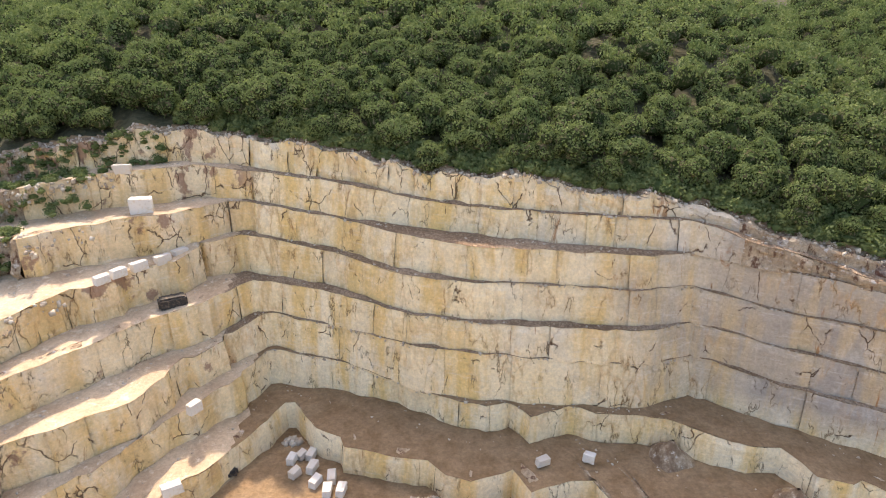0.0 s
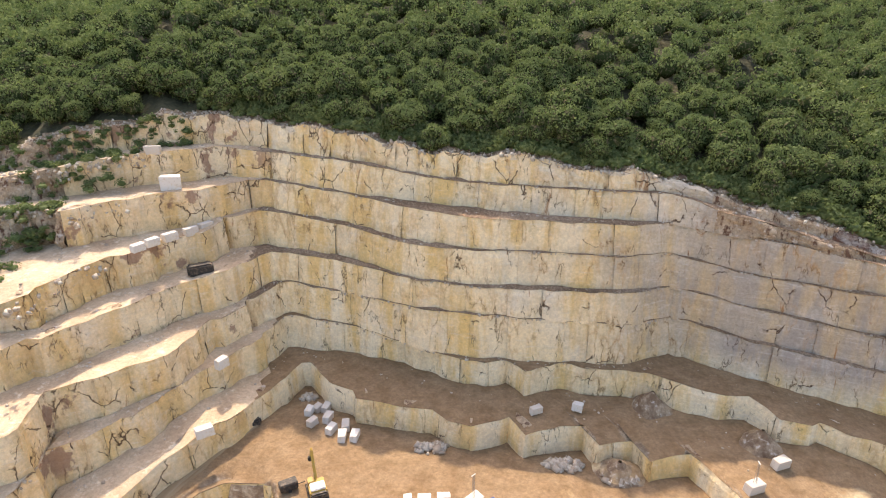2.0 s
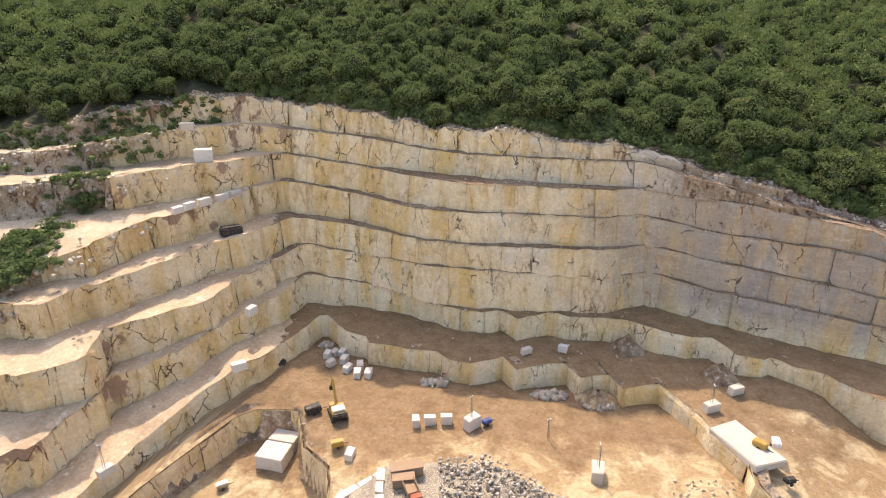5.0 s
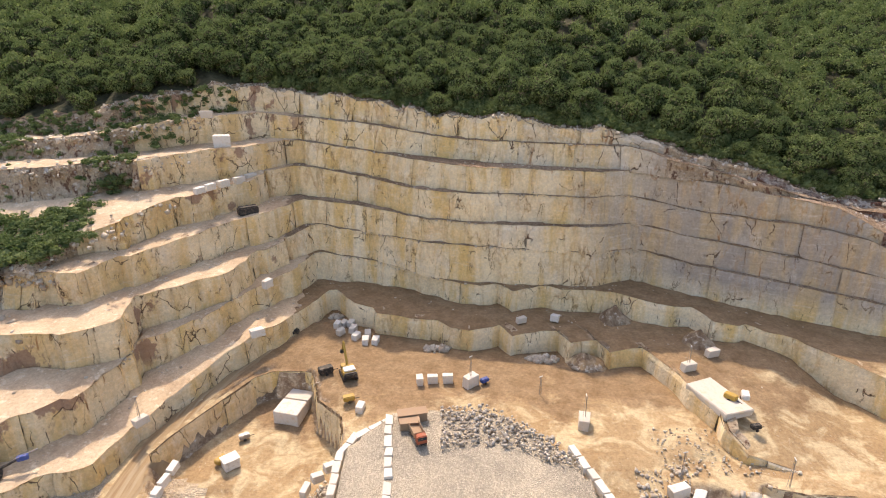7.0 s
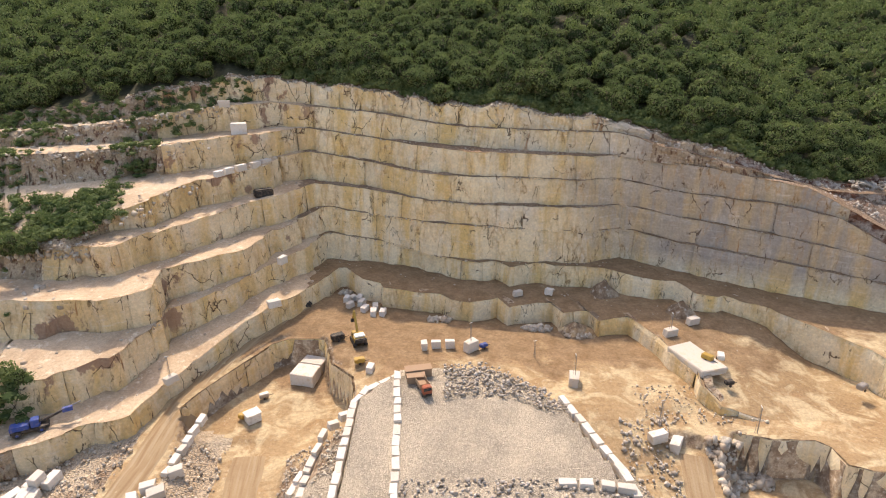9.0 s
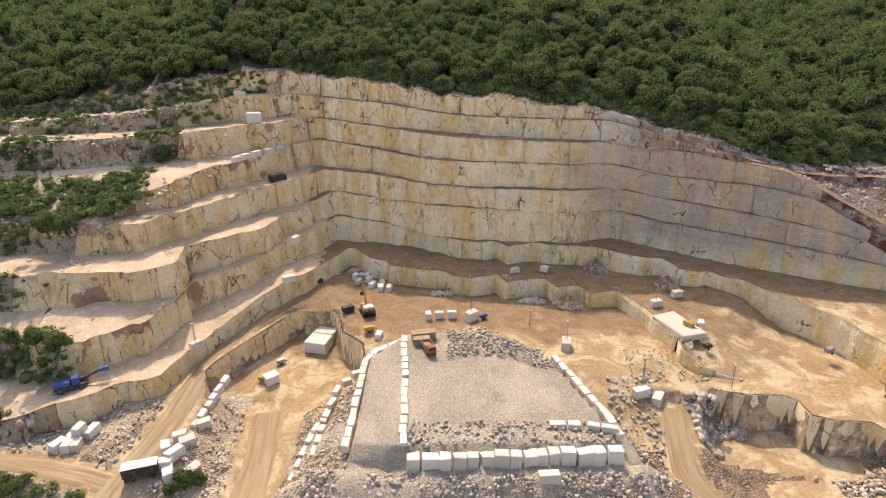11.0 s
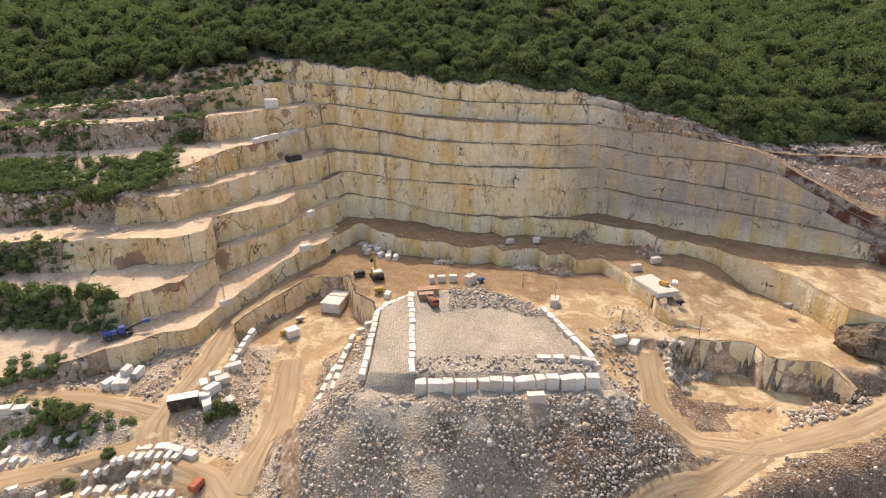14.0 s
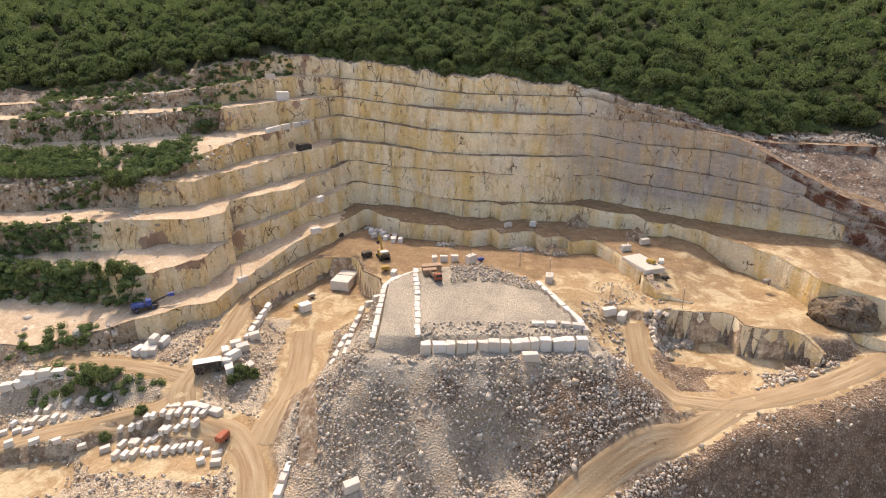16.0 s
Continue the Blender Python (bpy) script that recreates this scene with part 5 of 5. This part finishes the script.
def track_bm(length, height, width, y):
    """A crawler: a rounded loop with cleats."""
    bm, r, pts = bmesh.new(), height / 2, []
    for i in range(9):
        a = -math.pi / 2 + math.pi * i / 8
        pts.append((length / 2 - r + r * math.cos(a), r + r * math.sin(a)))
    for i in range(9):
        a = math.pi / 2 + math.pi * i / 8
        pts.append((-length / 2 + r + r * math.cos(a), r + r * math.sin(a)))
    rings = [[bm.verts.new((px, y + s * width / 2, pz)) for px, pz in pts] for s in (-1, 1)]
    for i in range(len(pts)):
        j = (i + 1) % len(pts)
        bm.faces.new((rings[0][i], rings[0][j], rings[1][j], rings[1][i]))
    bm.faces.new(rings[0][::-1])
    bm.faces.new(rings[1])
    for i in range(12):
        x = -length / 2 + r + (length - 2 * r) * i / 11
        bmesh.ops.create_cube(bm, size=1, matrix=Matrix.Translation((x, y, height)) @ Matrix.Diagonal((0.12, width, 0.1, 1)))
    return bm


def thing(name, x, y, turn, label, category, z=None):
    base = new(name)
    base.matrix_basis = pose(x, y, ground_at(x, y) if z is None else z, 0, 0, turn)
    return tagged(base, label, category)


def excavator(x, y, turn):
    e = thing("excavator", x, y, turn, "yellow crawler excavator with its boom raised on the quarry floor", "excavator")
    for s in (-1, 1):
        part("track", track_bm(4.6, 1.05, 0.65, s * 1.35), M_DARK, e, "dark steel crawler track")
    part("undercarriage", box(2.6, 2.2, 0.6, 0, 0, 0.5), M_DARK, e)
    part("house", box(3.4, 2.9, 1.35, -0.6, 0, 1.15, 0.15), M_YELLOW, e, "worn yellow engine house")
    part("counterweight", box(0.9, 2.9, 1.2, -2.5, 0, 1.2, 0.25), M_DARK, e, "dark counterweight")
    part("engine_cover", box(1.9, 2.5, 0.35, -1.1, 0, 2.45, 0.1), M_WHITE, e, "dusty pale engine cover")
    cab = part("cab", box(1.6, 1.1, 1.75, 0.55, 0.9, 1.2, 0.12, 0.08), M_YELLOW, e, "yellow operator cab")
    part("window", box(0.06, 0.9, 1.0, 1.36, 0.9, 1.75, 0.02), M_GLASS, cab)
    part("window", box(1.1, 0.06, 0.9, 0.55, 1.44, 1.8, 0.02), M_GLASS, cab)
    part("boom", beam((0.9, -0.1, 1.7), (3.6, -0.1, 6.6), 0.85, 0.5, 0.5), M_YELLOW, e)
    part("stick", beam((3.4, -0.1, 6.9), (5.3, -0.1, 4.0), 0.6, 0.35, 0.4), M_YELLOW, e)
    part("ram", beam((1.5, -0.1, 1.6), (2.7, -0.1, 4.6), 0.2, 0.16, 0.2), M_STEEL, e)
    part("bucket", box(1.0, 1.2, 0.9, 5.3, -0.1, 3.1, 0.15, 0.25), M_DARK, e, "dark toothed bucket")
    return e


excavator(-22.6, 68.0, 112)


def dump_truck(x, y, turn, z):
    t = thing("old_truck", x, y, turn, "old truck with a rusted tipper bed parked on the gravel terrace", "truck", z)
    part("chassis", box(7.0, 1.0, 0.35, 0, 0, 0.75), M_DARK, t)
    bed = part("bed", box(4.6, 2.5, 0.25, -1.0, 0, 1.15, 0.05), M_TAN, t, "rusted tipper bed")
    for s in (-1, 1):
        part("side", box(4.6, 0.12, 1.1, -1.0, s * 1.2, 1.3, 0.04), M_TAN, bed)
    part("headboard", box(0.12, 2.5, 1.4, 1.3, 0, 1.3, 0.04), M_TAN, bed)
    cab = part("cab", box(1.7, 2.4, 2.0, 2.5, 0, 0.9, 0.18, 0.08), M_RED, t, "faded red cab")
    part("windscreen", box(0.06, 2.0, 0.8, 3.33, 0, 1.9, 0.02), M_GLASS, cab)
    for wx in (-2.4, -1.2, 2.4):
        for s in (-1, 1):
            w = part("wheel", wheel_bm(0.52, 0.35, wx, s * 1.05, 0.52), M_DARK, t)
            part("rim", wheel_bm(0.25, 0.38, wx, s * 1.05, 0.52), M_TAN, w)
    return t


dump_truck(-6.0, 40.0, -70, TERRACE_Z + 0.05).scale = (0.78, 0.78, 0.78)


def shed(x, y, turn, z, sx, sy, sz, material, label):
    s = thing("shed", x, y, turn, label, "shed", z)
    part("walls", box(sx, sy, sz, 0, 0, 0, 0.04), material, s)
    part("roof", box(sx + 0.3, sy + 0.3, 0.15, 0, 0, sz, 0.03), M_TAN, s, "rusted sheet roof")
    part("door", box(0.08, 0.9, sz * 0.8, sx / 2 + 0.03, 0, 0.05, 0.01), M_DARK, s)
    return s


shed(-7.2, 45.2, 12, TERRACE_Z, 5.2, 1.9, 1.8, M_TAN, "long rusty metal hut on the gravel terrace")
shed(-7.6, 43.0, 8, TERRACE_Z, 3.4, 1.6, 1.5, M_TAN, "small rusty metal hut on the gravel terrace")


def drill_carrier(x, y, turn):
    d = thing("drill_rig", x, y, turn, "blue wheeled drill rig with a folded arm on the bench road", "drill rig", -4.9)
    part("chassis", box(6.4, 2.0, 0.6, 0, 0, 0.7), M_DARK, d)
    part("engine_cover", box(3.2, 2.1, 1.0, -1.6, 0, 1.25, 0.15), M_BLUE, d, "blue engine cover")
    cab = part("cab", box(1.6, 1.9, 1.6, 1.0, 0, 1.25, 0.12, 0.1), M_BLUE, d, "blue cab")
    part("window", box(0.06, 1.5, 0.8, 1.76, 0, 1.85, 0.02), M_GLASS, cab)
    part("arm", beam((1.6, 0.3, 1.5), (6.2, 0.3, 3.0), 0.5, 0.3, 0.4), M_DARK, d)
    part("drill_head", box(1.8, 0.9, 0.9, 6.6, 0.3, 2.5, 0.1), M_BLUE, d, "blue drilling head")
    part("feed_beam", beam((5.4, 0.9, 2.6), (9.0, 0.9, 3.6), 0.25, 0.25, 0.3), M_STEEL, d)
    for wx in (-2.1, 1.9):
        for s in (-1, 1):
            w = part("wheel", wheel_bm(0.75, 0.55, wx, s * 1.15, 0.75), M_DARK, d)
            part("rim", wheel_bm(0.32, 0.6, wx, s * 1.15, 0.75), M_BLUE, w)
    return d


drill_carrier(-82.5, 37.2, 28)


def compressor(x, y, turn, material, label, z=None, s=1.0):
    c = thing("compressor", x, y, turn, label, "compressor", z)
    part("housing", box(2.4 * s, 1.4 * s, 1.1 * s, 0, 0, 0.45, 0.15), material, c)
    part("tow_bar", box(1.2 * s, 0.12, 0.12, 1.7 * s, 0, 0.5, 0.02), M_DARK, c)
    for k in (-1, 1):
        part("wheel", wheel_bm(0.33, 0.22, 0, k * 0.75 * s, 0.33), M_DARK, c)
    return c


compressor(-21.2, 58.9, 20, M_YELLOW, "yellow towed compressor on the quarry floor")
compressor(-45.6, 49.5, 60, M_YELLOW, "small yellow machine beside a white cabin")
compressor(55.4, 53.6, -50, M_YELLOW, "yellow stone saw on the bright bench", 0.4)
compressor(58.6, 54.2, 70, M_WHITE, "white stone saw on the bright bench", 0.2)
compressor(57.5, 47.0, 10, M_DARK, "dark pump on the bright bench", -1.6, 0.8)
compressor(86, 47.5, 30, M_STEEL, "grey stone saw on the bright bench", -3.2, 1.0)
compressor(-27.8, 68.9, 30, M_DARK, "dark drilling machine beside the pit edge", None, 1.3)
compressor(-43.2, 56.6, 30, M_STEEL, "grey pump on the pit floor", None, 0.9)
compressor(7.5, 65.2, 30, M_BLUE, "blue pump beside the masts", None, 0.8)
compressor(-50.8, -0.5, 70, M_RED, "rusty orange loader beside the block yard", None, 1.25)


def cabin(x, y, turn, label):
    c = thing("cabin", x, y, turn, label, "cabin")
    part("walls", box(3.0, 2.4, 2.1, 0, 0, 0.1, 0.12), M_WHITE, c)
    part("roof", box(3.3, 2.7, 0.18, 0, 0, 2.2, 0.06), M_WHITE, c)
    part("window", box(0.05, 1.0, 0.7, 1.52, 0, 1.1, 0.01), M_GLASS, c)
    return c


cabin(-43.4, 48.6, 40, "small white cabin on the pit floor")


def tank(x, y, z, turn, s, label):
    t = thing("steel_container", x, y, turn, label, "container", z)
    part("body", box(5.2 * s, 2.5 * s, 2.2 * s, 0, 0, 0.1, 0.35), M_DARK, t)
    for k in (-1, 0, 1):
        part("band", box(0.18 * s, 2.6 * s, 2.3 * s, 1.6 * k * s, 0, 0.06, 0.3), M_DARK, t)
    return t


tank(-52.5, 103.5, 23.2, 30, 1.0, "dark steel container on a ledge")
tank(-39.2, 86.5, ground_at(-39.2, 86.5), 30, 0.6, "small dark steel container beside the haul road")


def trailer(x, y, turn):
    t = thing("trailer", x, y, turn, "dark box trailer with a pale roof parked beside the road", "trailer")
    part("box_body", box(6.2, 2.3, 2.1, 0, 0, 0.9, 0.08), M_DARK, t)
    part("roof", box(6.3, 2.4, 0.12, 0, 0, 3.0, 0.03), M_WHITE, t, "dusty pale roof")
    for wx in (-2.4, -1.3, 2.0):
        for s in (-1, 1):
            part("wheel", wheel_bm(0.5, 0.3, wx, s * 1.0, 0.5), M_DARK, t)
    return t


trailer(-60.0, 18.4, 18)


def mast(x, y, z, height, label="thin lattice mast with a lamp bar"):
    m = thing("mast", x, y, random.uniform(0, 90), label, "mast", z)
    for sx, sy in ((-0.2, -0.2), (0.2, -0.2), (0, 0.25)):
        part("leg", beam((sx, sy, 0), (sx * 0.5, sy * 0.5, height), 0.07, 0.05, 0.07), M_STEEL, m)
    for i in range(int(height)):
        part("brace", beam((-0.2, -0.2, i + 0.2), (0.2, -0.2, i + 0.8), 0.05, 0.05, 0.05), M_STEEL, m)
    part("lamp_bar", box(0.9, 0.15, 0.15, 0, 0, height, 0.03), M_WHITE, m)
    return m


for x, y, z, h in ((4.4, 64.6, -1.2, 5.0), (26.1, 51.2, -1.6, 5.0), (39, 35, -2.6, 6.0), (51.2, 64.6, 2.2, 4.0), (-61.5, 52.2, -2.4, 5.0), (58, 35.4, -4.4, 6.0), (19, 61, -3.4, 4.5)):
    mast(x, y, z, h)

bm = box(11.4, 6.2, 1.6, 0, 0, 0, 0.15)
for v in bm.verts:
    v.co += Vector((0.5 * noise.noise(v.co * 0.3), 0.5 * noise.noise(v.co * 0.3 + Vector((3, 0, 0))), 0.1 * noise.noise(v.co)))
floor_slab = part("floor_slab", bm, M_BLOCK, None)
floor_slab.matrix_basis = pose(53.6, 54.6, -0.75, 0, 0, -71)
tagged(floor_slab, "white freshly sawn slab on the nose of the low bench", "stone slab")

# the freshly cut slab that lies in the pit, split across
slab = new("sawn_slab")
slab.matrix_basis = pose(-34.2, 64.8, -11.4, 0, 0, -14) @ Matrix.Diagonal((0.82, 0.78, 0.95, 1))
tagged(slab, "huge freshly sawn white slab split by a crack in the pit", "stone slab")
for sx, x, y, w in ((7.0, -0.6, -1.9, 6.4), (6.8, -0.5, 4.0, 4.6)):
    bm = box(sx, w, 3.6, x, y, 0, 0.12)
    for v in bm.verts:
        v.co += Vector((0.25 * noise.noise(v.co * 0.3), 0.25 * noise.noise(v.co * 0.3 + Vector((5, 0, 0))), 0.12 * noise.noise(v.co * 0.4)))
    part("slab_half", bm, M_BLOCK, slab)
